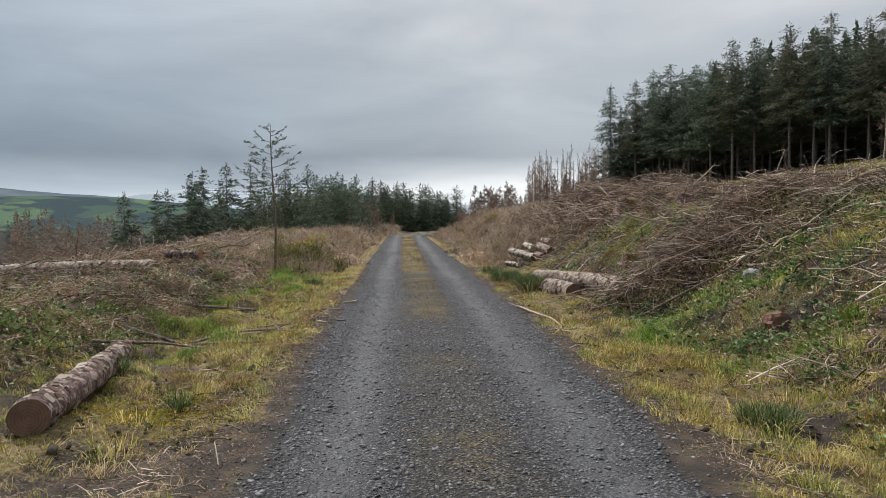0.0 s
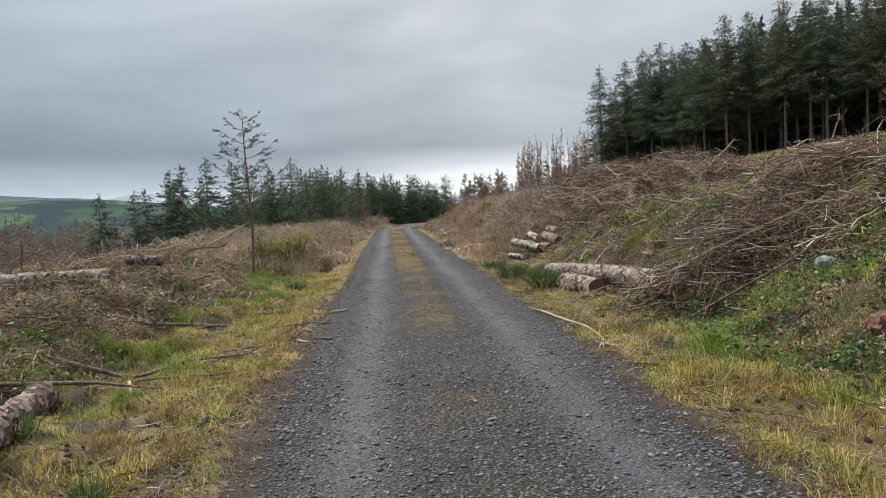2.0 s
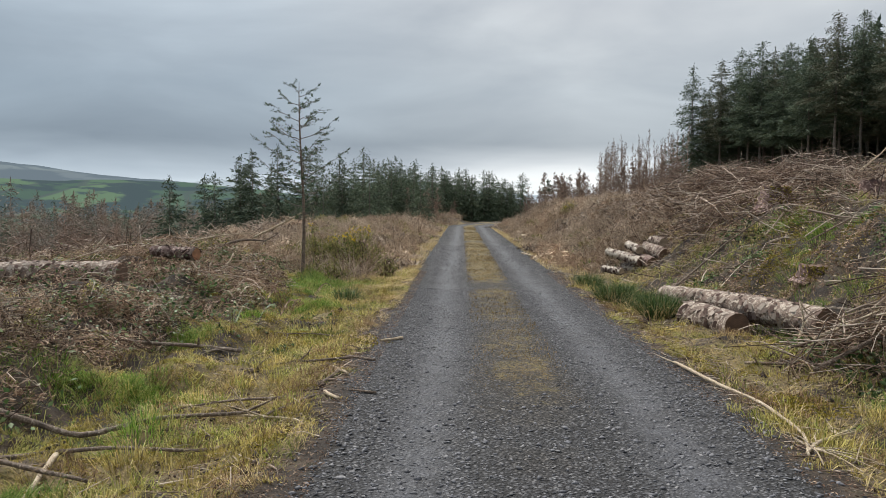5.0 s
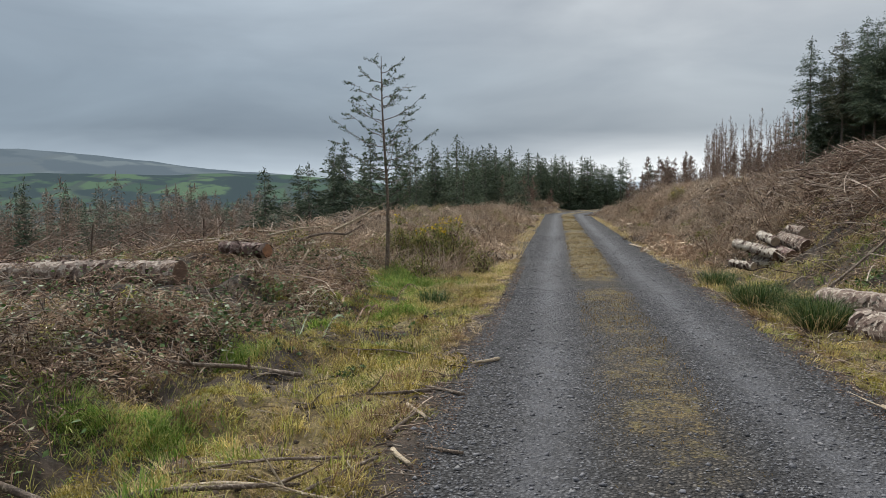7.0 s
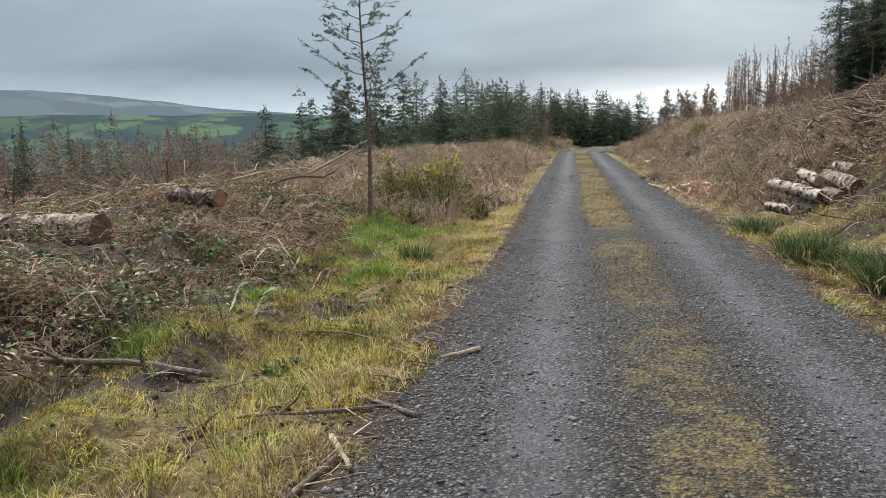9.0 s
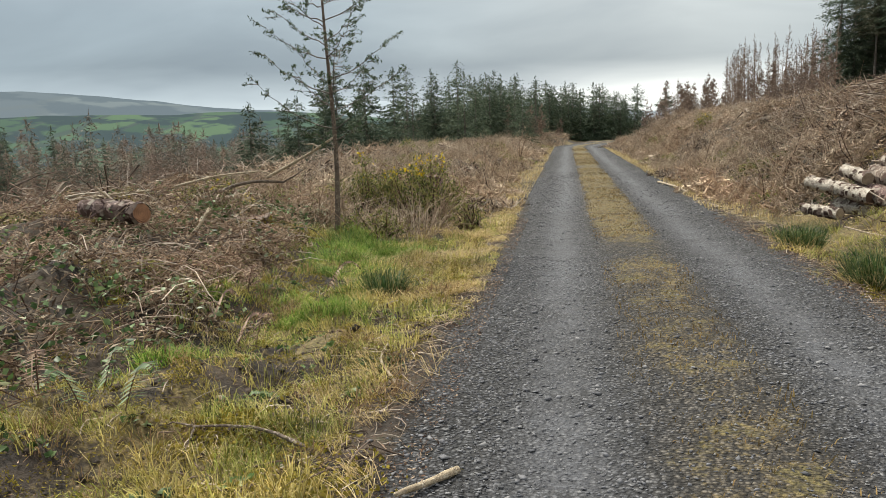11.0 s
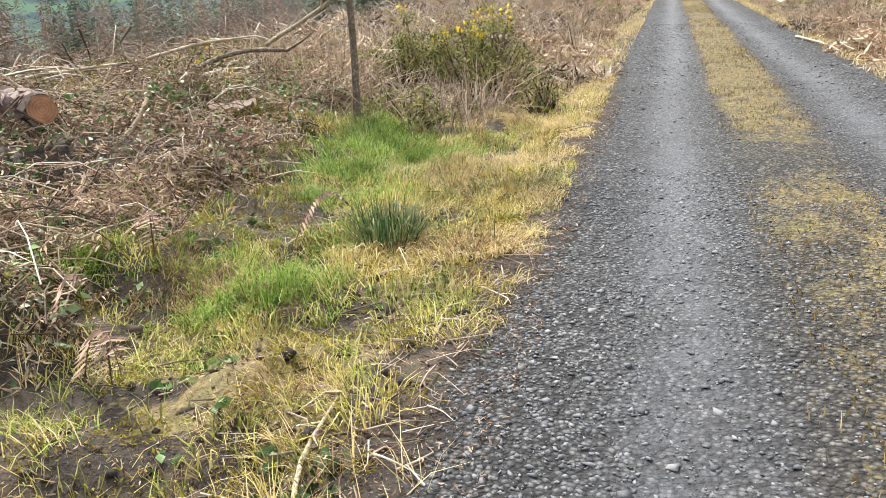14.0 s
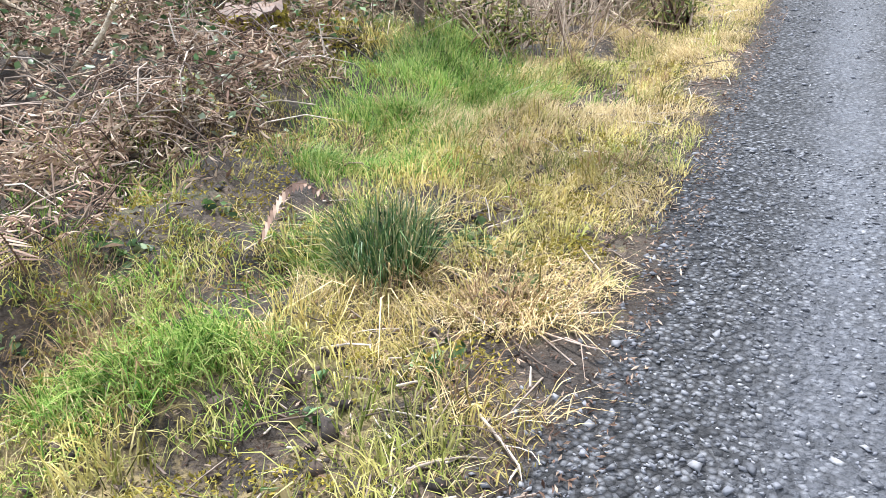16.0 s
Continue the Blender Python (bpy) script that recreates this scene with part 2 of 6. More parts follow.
M_GRASS_Y = leafy("yellowed_grass", [(0.11, 0.083, 0.026), (0.37, 0.28, 0.085), (0.60, 0.48, 0.18), (0.25, 0.22, 0.045), (0.70, 0.58, 0.27)], 0.6, 0.3, 0.55, 2.2,
                  [(0.05, 0.062, 0.014), (0.17, 0.20, 0.036), (0.33, 0.35, 0.085), (0.50, 0.44, 0.18), (0.11, 0.135, 0.024)], 1.7)
M_GRASS_G = leafy("fresh_grass", [(0.03, 0.085, 0.01), (0.095, 0.18, 0.024), (0.18, 0.29, 0.05), (0.29, 0.36, 0.09), (0.34, 0.36, 0.12)], 0.55, 0.35, 0.4, 0.9)
M_RUSH = leafy("rush_blades", [(0.012, 0.03, 0.010), (0.028, 0.062, 0.018), (0.06, 0.11, 0.034), (0.10, 0.15, 0.05), (0.22, 0.20, 0.09)], 0.4, 0.25)
M_STRAW = leafy("straw", [(0.32, 0.235, 0.105), (0.52, 0.405, 0.20), (0.64, 0.525, 0.30), (0.40, 0.275, 0.125)], 0.7, 0.3, 0.2)
M_BRACKEN = leafy("dead_bracken", [(0.03, 0.019, 0.013), (0.17, 0.11, 0.07), (0.34, 0.245, 0.17), (0.62, 0.52, 0.40), (0.07, 0.042, 0.027)], 0.8, 0.2, 0.35, 0.9,
                  [(0.15, 0.09, 0.06), (0.36, 0.25, 0.175), (0.54, 0.42, 0.31), (0.22, 0.145, 0.10)], 1.6)
M_BRAMBLE_PALE = leafy("grey_bramble_leaves", [(0.12, 0.17, 0.085), (0.22, 0.28, 0.17), (0.33, 0.38, 0.26), (0.42, 0.43, 0.33), (0.16, 0.20, 0.07)], 0.5, 0.2, 0.4, 1.2)
M_BRAMBLE = leafy("bramble_leaves", [(0.02, 0.036, 0.014), (0.05, 0.095, 0.03), (0.09, 0.15, 0.05), (0.17, 0.23, 0.11), (0.12, 0.085, 0.04)], 0.45, 0.2, 0.5, 1.2)
M_MOSS = leafy("moss_tufts", [(0.12, 0.105, 0.02), (0.22, 0.18, 0.03), (0.29, 0.225, 0.04), (0.09, 0.08, 0.022)], 0.9, 0.2, 0.2)
M_TWIG = leafy("grey_twigs", [(0.045, 0.032, 0.025), (0.13, 0.094, 0.073), (0.26, 0.20, 0.158), (0.52, 0.445, 0.37), (0.08, 0.053, 0.039)], 0.85, 0.0, 0.6, 0.8)
M_BROWN_TWIG = leafy("brown_twigs", [(0.04, 0.024, 0.018), (0.10, 0.06, 0.043), (0.19, 0.122, 0.086), (0.37, 0.28, 0.21)], 0.85, 0.0, 0.6, 0.9)
# dead needles, their colour deepened to stand for shade inside the heaps
M_DARK_BRASH = leafy("dead_needles_gap_shade", [(0.025, 0.016, 0.012), (0.06, 0.038, 0.026), (0.11, 0.07, 0.046), (0.17, 0.115, 0.078)], 0.9, 0.0, 0.5, 0.7)
M_STEM = leafy("scrub_stems", [(0.22, 0.16, 0.118), (0.42, 0.33, 0.25), (0.62, 0.52, 0.40), (0.30, 0.215, 0.16)], 0.85, 0.15, 0.4, 0.5,
               [(0.22, 0.145, 0.105), (0.39, 0.275, 0.19), (0.52, 0.42, 0.30)], 0.3)
M_SPRUCE = leafy("spruce_needles", [(0.043, 0.063, 0.046), (0.068, 0.094, 0.063), (0.096, 0.125, 0.08), (0.128, 0.152, 0.097)], 0.6, 0.18, 0.25, 0.3)
M_SPRUCE_DRY = leafy("drying_spruce_needles", [(0.052, 0.062, 0.043), (0.086, 0.096, 0.063), (0.128, 0.118, 0.082), (0.07, 0.09, 0.056)], 0.7, 0.18, 0.25, 0.3)
M_YOUNG = leafy("young_spruce_needles", [(0.046, 0.067, 0.047), (0.076, 0.107, 0.069), (0.11, 0.142, 0.088), (0.145, 0.17, 0.108)], 0.6, 0.15, 0.25, 0.3)
# paled and greyed to put the valley's haze into the twig colour
M_LARCH = leafy("haze_paled_larch_twigs", [(0.17, 0.122, 0.096), (0.27, 0.19, 0.148), (0.35, 0.25, 0.195), (0.21, 0.165, 0.135)], 0.85, 0.0, 0.35, 0.06,
                [(0.13, 0.125, 0.105), (0.20, 0.18, 0.15), (0.28, 0.24, 0.20)], 0.09)
M_BARE = leafy("bare_tree_twigs", [(0.13, 0.095, 0.075), (0.21, 0.15, 0.118), (0.28, 0.20, 0.155), (0.17, 0.135, 0.11)], 0.85, 0.0, 0.3, 0.1)
M_MIDDLE = leafy("ochre_moss_grass", [(0.07, 0.05, 0.026), (0.18, 0.125, 0.048), (0.14, 0.105, 0.042), (0.30, 0.21, 0.09), (0.21, 0.13, 0.056)], 0.7, 0.2, 0.4, 1.0)
M_GORSE = leafy("gorse_spines", [(0.05, 0.07, 0.02), (0.12, 0.145, 0.04), (0.24, 0.25, 0.07), (0.36, 0.33, 0.11), (0.22, 0.16, 0.08)], 0.6, 0.15, 0.3)
M_FROND = leafy("withered_fronds", [(0.04, 0.024, 0.018), (0.11, 0.064, 0.044), (0.20, 0.125, 0.085), (0.42, 0.32, 0.235), (0.08, 0.05, 0.036)], 0.8, 0.15, 0.45, 1.3)
M_FLOWER = leafy("gorse_flowers", [(0.65, 0.45, 0.02), (0.75, 0.55, 0.03)], 0.6, 0.3)
M_NEEDLE = leafy("sapling_needles", [(0.035, 0.06, 0.03), (0.06, 0.09, 0.045), (0.09, 0.12, 0.06)], 0.6, 0.2)
M_BARK = bark("spruce_bark", (0.018, 0.011, 0.010), (0.10, 0.055, 0.048), (0.30, 0.215, 0.185), 6.0, 0.57)
M_BARK_PALE = bark("peeling_pale_bark", (0.06, 0.04, 0.03), (0.16, 0.115, 0.09), (0.36, 0.305, 0.25), 6.0, 0.55)
M_FLAKE = leafy("bark_flakes", [(0.035, 0.022, 0.018), (0.09, 0.058, 0.048), (0.17, 0.125, 0.105), (0.34, 0.295, 0.25), (0.06, 0.036, 0.03)], 0.85, 0.0)
M_BARK_WHITE = bark("bleached_bark", (0.20, 0.16, 0.125), (0.33, 0.285, 0.235), (0.46, 0.41, 0.345), 7.0, 0.5)
M_TRUNK = bark("standing_trunk_bark", (0.05, 0.04, 0.034), (0.12, 0.10, 0.085), (0.24, 0.215, 0.19), 3.0, 0.62)
M_CUT = cut_wood("weathered_cut_wood", (0.06, 0.035, 0.022), (0.16, 0.09, 0.055))
M_CUT_RED = cut_wood("fresh_red_cut_wood", (0.20, 0.09, 0.045), (0.38, 0.20, 0.11))
M_CUT_PALE = cut_wood("pale_cut_wood", (0.22, 0.165, 0.11), (0.36, 0.29, 0.21))
M_BRANCH = bark("grey_branch_bark", (0.05, 0.036, 0.028), (0.13, 0.095, 0.07), (0.28, 0.23, 0.18), 14.0, 0.6)
M_BRANCH_PALE = bark("barked_pale_branch", (0.24, 0.18, 0.12), (0.40, 0.32, 0.22), (0.52, 0.45, 0.34), 14.0, 0.6)
# haze is put into the hills' own emission, stronger with distance
M_NEAR_HILL = hill_material("emissive_haze_fields", (0.018, 0.034, 0.02), (0.062, 0.098, 0.042), (0.10, 0.14, 0.165), 0.011, 0.45)
M_MID_HILL = hill_material("emissive_haze_moor", (0.02, 0.026, 0.028), (0.06, 0.07, 0.062), (0.145, 0.18, 0.22), 0.004, 0.8)
M_FAR_HILL = hill_material("emissive_haze_mountain", (0.06, 0.07, 0.08), (0.08, 0.09, 0.10), (0.36, 0.41, 0.455), 0.002, 1.0)


# ---- shape helpers ----
def grid_noise(x, y, seed=0):
    """Smooth noise of -1 to 1 over the plan."""
    xi, yi = np.floor(x).astype(np.int64), np.floor(y).astype(np.int64)
    fx, fy = x - xi, y - yi
    fx, fy = fx * fx * (3 - 2 * fx), fy * fy * (3 - 2 * fy)

    def h(a, b):
        n = (a * 374761393 + b * 668265263 + seed * 974634777) & 0x7FFFFFFF
        n = ((n ^ (n >> 13)) * 1274126177) & 0x7FFFFFFF
        return ((n ^ (n >> 16)) & 0xFFFF) / 32767.5 - 1
    return (h(xi, yi) * (1 - fx) + h(xi + 1, yi) * fx) * (1 - fy) + (h(xi, yi + 1) * (1 - fx) + h(xi + 1, yi + 1) * fx) * fy


def fbm(x, y, scale, octaves=4, seed=0):
    out, amp = 0.0, 1.0
    for i in range(octaves):
        out = out + amp * grid_noise(x * scale, y * scale, seed + i)
        scale, amp = scale * 2.03, amp * 0.5
    return out


def step(a, b, v):
    t = np.clip((v - a) / (b - a), 0, 1)
    return t * t * (3 - 2 * t)


def road_x(y):
    """The middle of the track at a distance y along it; far off it bends to the right."""
    y = np.asarray(y, dtype=float)
    return 0.42 - 0.0545 * y + 0.016 * np.clip(y - 62, 0, 60) ** 2


RUT = 0.85


def bank_foot(y):
    """How far west of the track's middle the bracken bank begins."""
    return np.interp(y, [12.0, 16.0, 18.5, 21.0, 24.0, 30.0], [4.0, 3.45, 3.8, 4.5, 3.7, 3.0])


def bump_at(x, y, cx, cy, rx, ry, h):
    return h * np.exp(-((x - cx) / rx) ** 2 - ((y - cy) / ry) ** 2)


# heaps of felling waste: place, reach and height
HEAPS = [(4.35, 13.2, 1.1, 0.9, 0.62), (5.7, 14.3, 1.5, 0.9, 0.50), (7.4, 15.2, 1.6, 0.9, 0.22), (3.2, 12.9, 0.7, 0.6, 0.36), (6.0, 12.4, 1.0, 0.6, 0.25), (8.2, 12.9, 1.5, 0.9, 0.2),
         (5.0, 26.4, 1.5, 2.4, 0.65), (7.2, 24.6, 2.0, 2.0, 0.6), (6.4, 20.4, 1.2, 1.2, 0.35), (9.6, 19.8, 2.0, 1.4, 0.12), (4.3, 22.2, 0.9, 1.4, 0.35), (10.5, 16.5, 2.0, 1.0, 0.08),
         (12.0, 24.0, 3.0, 2.5, 0.10), (8.5, 31.0, 2.5, 3.0, 0.2), (5.5, 33.0, 2.0, 4.0, 0.35)]


def height(x, y):
    """The ground's height: a level track, a low bank and the valley to the west, a rising clear-fell slope to the east."""
    x, y = np.asarray(x, dtype=float), np.asarray(y, dtype=float)
    u = x - road_x(np.clip(y, -60, 75))
    a = np.abs(u)
    z = 0.025 * np.exp(-(u / 0.4) ** 2) - 0.035 * np.exp(-((a - RUT) / 0.3) ** 2)
    # west
    w = -u
    late = bank_foot(y) - 0.35
    rough = step(1.7, 4.0, a)
    z = z - 0.10 * step(1.6, 2.4, w) + 0.42 * step(late, 1.5 + late, w) + 0.08 * step(5.0, 8.0, w)
    rim = 8.4 + 3.6 * step(30, 55, y)
    z = z - (0.34 * np.clip(w - rim, 0, 25.5) + 0.015 * np.clip(w - 33, 0, 73) + 0.30 * np.clip(w - 106, 0, 170)) * step(rim - 0.6, rim + 2.5, w)
    # east
    back = 0.8 * step(15, 21, y)
    z = z - 0.17 * step(1.5, 2.4, u) * (1 - step(3.4, 4.6, u)) + 1.45 * step(3.5 - back, 7.0 - back, u) + 0.128 * np.clip(u - 5.2, 0, 300)
    for cx, cy, rx, ry, h in HEAPS:
        z = z + 0.45 * bump_at(x, y, cx, cy, rx, ry, h)
    z = z + rough * (0.12 * fbm(x, y, 0.55, 3, 5) + 0.11 * fbm(x, y, 1.7, 3, 9)) + (0.05 * fbm(x, y, 2.4, 2, 15) + 0.028 * fbm(x, y, 5.2, 1, 16)) * step(1.85, 2.4, a) + 0.012 * fbm(x, y, 3.0, 2, 20) * step(1.2, 1.9, a)
    z = z + 0.006 * fbm(x, y, 5.0, 2, 31)
    z = z + 0.6 * fbm(x, y, 0.06, 3, 44) * step(18, 60, a) * np.where(u > 0, 0.5, 1.0)
    z = z + bump_at(x, y, -6.3, 18.3, 0.9, 0.7, 0.16)
    # the valley floor
    floor = -62 + 3 * fbm(x, y, 0.004, 3, 3)
    z = np.maximum(z, floor)
    # beyond the plantation the land falls away ahead too
    z = z - 0.05 * np.clip(y - 115, 0, 900) * (1 - step(0, 60, u) * 0.6)
    return np.maximum(z, -75)


def mesh_np(name, v, faces):
    """A mesh from an array of points and one or more arrays of faces (rows of point numbers)."""
    if not isinstance(faces, (list, tuple)):
        faces = [faces]
    me = bpy.data.meshes.new(name)
    v = np.asarray(v, dtype=np.float32).reshape(-1, 3)
    me.vertices.add(len(v))
    me.vertices.foreach_set("co", v.ravel())
    idx = np.concatenate([f.reshape(-1) for f in faces]).astype(np.int32)
    sizes = np.concatenate([np.full(len(f), f.shape[1], dtype=np.int32) for f in faces])
    me.loops.add(len(idx))
    me.loops.foreach_set("vertex_index", idx)
    me.polygons.add(len(sizes))
    me.polygons.foreach_set("loop_start", np.concatenate([[0], np.cumsum(sizes)[:-1]]).astype(np.int32))
    me.update(calc_edges=True)
    return me


def smooth(me, on=True):
    me.polygons.foreach_set("use_smooth", np.full(len(me.polygons), on))
    return me


def joined(pieces):
    """Joins (points, faces) pieces of one face size."""
    vs, fs, n = [], [], 0
    for v, f in pieces:
        v = v.reshape(-1, 3)
        vs.append(v)
        fs.append(f + n)
        n += len(v)
    return np.concatenate(vs), np.concatenate(fs)


def tubes(p, r, sides=4):
    """Tubes along n lines of k points: p is (n, k, 3), r is (n, k). Returns points and four-cornered faces."""
    n, k, _ = p.shape
    d = np.gradient(p, axis=1)
    d /= np.linalg.norm(d, axis=2, keepdims=True) + 1e-9
    ref = np.where(np.abs(d[..., 2:3]) > 0.9, np.array([1.0, 0, 0]), np.array([0, 0, 1.0]))
    a = np.cross(d, ref)
    a /= np.linalg.norm(a, axis=2, keepdims=True) + 1e-9
    b = np.cross(d, a)
    ang = np.arange(sides) / sides * 2 * np.pi
    v = p[:, :, None] + r[:, :, None, None] * (np.cos(ang)[:, None] * a[:, :, None] + np.sin(ang)[:, None] * b[:, :, None])
    i = np.arange(n * k * sides).reshape(n, k, sides)
    j = np.roll(i, -1, axis=2)
    f = np.stack([i[:, :-1], j[:, :-1], j[:, 1:], i[:, 1:]], axis=-1).reshape(-1, 4)
    return v.reshape(-1, 3), f


def blades(base, tall, lean, wide, droop, rng):
    """Grass blades: base (n, 3), height, lean (a direction in the plan with its size), width, droop. Three triangles each."""
    n = len(base)
    t = rng.uniform(0, 2 * np.pi, n)
    side = np.stack([np.cos(t), np.sin(t), np.zeros(n)], 1) * wide[:, None] * 0.5
    l3 = np.concatenate([lean, np.zeros((n, 1))], 1)
    up = np.array([0, 0, 1.0])
    mid = base + l3 * 0.4 + up * (tall * 0.62)[:, None]
    tip = base + l3 + up * (tall * (1 - droop))[:, None]
    v = np.stack([base - side, base + side, mid - side * 0.75, mid + side * 0.75, tip], 1)
    i = np.arange(n)[:, None] * 5
    f = np.stack([i + np.array([0, 1, 3]), i + np.array([0, 3, 2]), i + np.array([2, 3, 4])], 1)
    return v.reshape(-1, 3), f.reshape(-1, 3)


def leaves(centre, size, rng, flat=0.0, slim=0.55):
    """Small bent leaves of two triangles, turned at random; flat nearer 1 lays them level."""
    n = len(centre)
    d = rng.normal(size=(n, 3))
    d[:, 2] *= 1 - flat
    d /= np.linalg.norm(d, axis=1, keepdims=True)
    e = rng.normal(size=(n, 3))
    e[:, 2] *= 1 - flat
    e -= d * (d * e).sum(1, keepdims=True)
    e /= np.linalg.norm(e, axis=1, keepdims=True) + 1e-9
    nrm = np.cross(d, e)
    s = size[:, None]
    v = np.stack([centre - d * s, centre + e * s * slim + nrm * s * 0.25, centre + d * s, centre - e * s * slim + nrm * s * 0.2], 1)
    i = np.arange(n)[:, None] * 4
    f = np.stack([i + np.array([0, 1, 2]), i + np.array([0, 2, 3])], 1)
    return v.reshape(-1, 3), f.reshape(-1, 3)


def stuff(name, v, f, mat, label, category, soft=False):
    me = mesh_np(name, v, f)
    me.materials.append(mat)
    if soft:
        smooth(me)
    return tagged(new(name, me), label, category, kind="stuff")


def part(name, me, mat, parent, label=""):
    """One mesh object under a thing or under a part."""
    if isinstance(me, bmesh.types.BMesh):
        bm, me = me, bpy.data.meshes.new(name)
        bm.to_mesh(me)
        bm.free()
    if mat and not me.materials:
        me.materials.append(mat)
    ob = new(name, me)
    ob.parent = parent
    return tagged(ob, label)


def thing(name, place, label, category, group="", turn=0.0, size=1.0):
    e = new(name)
    e.matrix_basis = pose(*place, 0, 0, turn) @ Matrix.Scale(size, 4)
    return tagged(e, label, category, group)


def on_ground(x, y, lift=0.0):
    return np.stack([x, y, height(x, y) + lift], 1)


# ---- ground ----
def graded(parts):
    return np.unique(np.round(np.concatenate([np.arange(a, b, s) for a, b, s in parts] + [[parts[-1][1]]]), 4))


def far_steps(a, b, first, grow):
    out, v, s = [], a, first
    while v < b:
        v, s = v + s, s * grow
        out.append(v)
    return np.array(out)


MUD = [(-2.87, 15.58, 0.12), (-3.15, 15.0, 0.11), (-3.32, 15.95, 0.09), (-2.75, 14.75, 0.09), (-3.0, 8.2, 0.2), (-3.4, 8.6, 0.15), (-2.55, 14.1, 0.09), (-3.4, 11.3, 0.2), (-3.0, 11.8, 0.15)]


def muddy(x, y):
    m = 0.0
    for cx, cy, r in MUD:
        m = m + np.exp(-(((x - cx) / (1.5 * r)) ** 2 + ((y - cy) / r) ** 2) ** 2)
    return np.clip(m, 0, 1)


def track_masks(x, y):
    """How much gravel, moss and worn rut there is at each place."""
    u = x - road_x(np.clip(y, -60, 90))
    wob = 0.16 * fbm(x, y, 0.5, 3, 71)
    narrow = 0.22 * (1 - step(7, 15, y))
    gravel = 1 - step(1.30, 1.85, np.abs(u) + wob * 0.8 + narrow)
    rut = np.exp(-((np.abs(u + wob * 0.3) - RUT) / 0.24) ** 2)
    middle = np.exp(-((u + 0.03) / 0.42) ** 4) * (0.24 + 0.58 * step(15, 25, y) + 0.30 * fbm(x, y, 0.5, 3, 77))
    verge = step(1.6, 2.05, np.abs(u) + wob + narrow) * (1 - step(2.9, 4.2, np.abs(u) + 2 * wob)) * (0.66 + 0.65 * fbm(x, y, 1.0, 3, 13))
    west_rim = step(4.5, 6.5, -u) * (1 - step(9, 14, -u)) * (0.25 + 0.6 * fbm(x, y, 0.4, 3, 15))
    east = step(3.5, 6.0, u) * (0.16 + 0.55 * fbm(x, y, 0.3, 3, 17)) + 0.35 * step(12, 20, u)
    return gravel, np.clip(middle + verge + west_rim + east, 0, 1) * (1 - muddy(x, y)), rut * gravel


def build_ground():
    xs = np.concatenate([-far_steps(14, 3800, 0.6, 1.12)[::-1], graded([(-14, -7, 0.16), (-7, 6, 0.09), (6, 12, 0.16)]), far_steps(12, 3800, 0.5, 1.10)])
    ys = np.concatenate([-far_steps(4, 3800, 0.8, 1.25)[::-1], graded([(-4, 2, 0.4), (2, 27, 0.10), (27, 45, 0.3)]), far_steps(45, 3800, 0.6, 1.07)])
    gx, gy = np.meshgrid(xs, ys)
    z = height(gx, gy)
    n, m = gx.shape
    i = np.arange(n * m).reshape(n, m)
    f = np.stack([i[:-1, :-1], i[:-1, 1:], i[1:, 1:], i[1:, :-1]], -1).reshape(-1, 4)
    me = smooth(mesh_np("ground", np.stack([gx, gy, z], -1), f))
    gravel, moss, rut = track_masks(gx, gy)
    far = step(130, 260, np.hypot(gx, gy))
    att = me.color_attributes.new("zones", "FLOAT_COLOR", "POINT")
    att.data.foreach_set("color", np.stack([gravel, moss, rut, far], -1).astype(np.float32).ravel())
    me.materials.append(M_GROUND)
    return tagged(new("ground", me), "gravel forest track with mossy middle between rough clear-felled banks", "ground", kind="structure")


build_ground()


def ridge(name, dist, az0, az1, line, foot, mat, label):
    """A far ridge: line gives its height in degrees above the eye at each bearing; it slopes down towards the valley."""
    az = np.radians(np.linspace(az0, az1, 160))
    deg = np.degrees(az)
    top = dist * np.tan(np.radians(line(deg)))
    rows = []
    for k, (r, h) in enumerate([(1.25, 0.2), (1.1, 0.75), (1.0, 1.0), (0.93, 0.86), (0.85, 0.6), (0.75, 0.3), (0.6, 0.0)]):
        z = foot + (top - foot) * h
        rows.append(np.stack([np.sin(az) * dist * r, np.cos(az) * dist * r, z], -1))
    p = np.array(rows)
    n, m = p.shape[:2]
    i = np.arange(n * m).reshape(n, m)
    f = np.stack([i[:-1, :-1], i[:-1, 1:], i[1:, 1:], i[1:, :-1]], -1).reshape(-1, 4)
    me = smooth(mesh_np(name, p, f))
    me.materials.append(mat)
    return tagged(new(name, me), label, "hill", kind="structure")


def wobble(a, s, k):
    return fbm(a, a * 0 + k, s, 4, int(k))


ridge("backdrop_fields", 1500, -75, 4, lambda a: 0.3 + 1.35 * step(-8, -26, a) + 0.10 * wobble(a, 0.25, 3.0), -75, M_NEAR_HILL, "green hedged farmland on a low hill, mist added as emission")
ridge("backdrop_moor", 2400, -80, 0, lambda a: 0.5 + 1.4 * step(-12, -26, a) + 1.4 * step(-24, -41, a) + 0.16 * wobble(a, 0.15, 8.0), -75, M_MID_HILL, "dark rounded hill, its cloud haze added as emission")
ridge("backdrop_mountains", 3600, -85, 12, lambda a: 1.0 + 1.2 * np.exp(-((a + 17) / 7.5) ** 2) + 0.8 * np.exp(-((a + 7) / 3.5) ** 2) + 1.3 * step(-33, -48, a) + 0.12 * wobble(a, 0.3, 5.0), -75, M_FAR_HILL, "pale blue mountains, their mist added as emission")


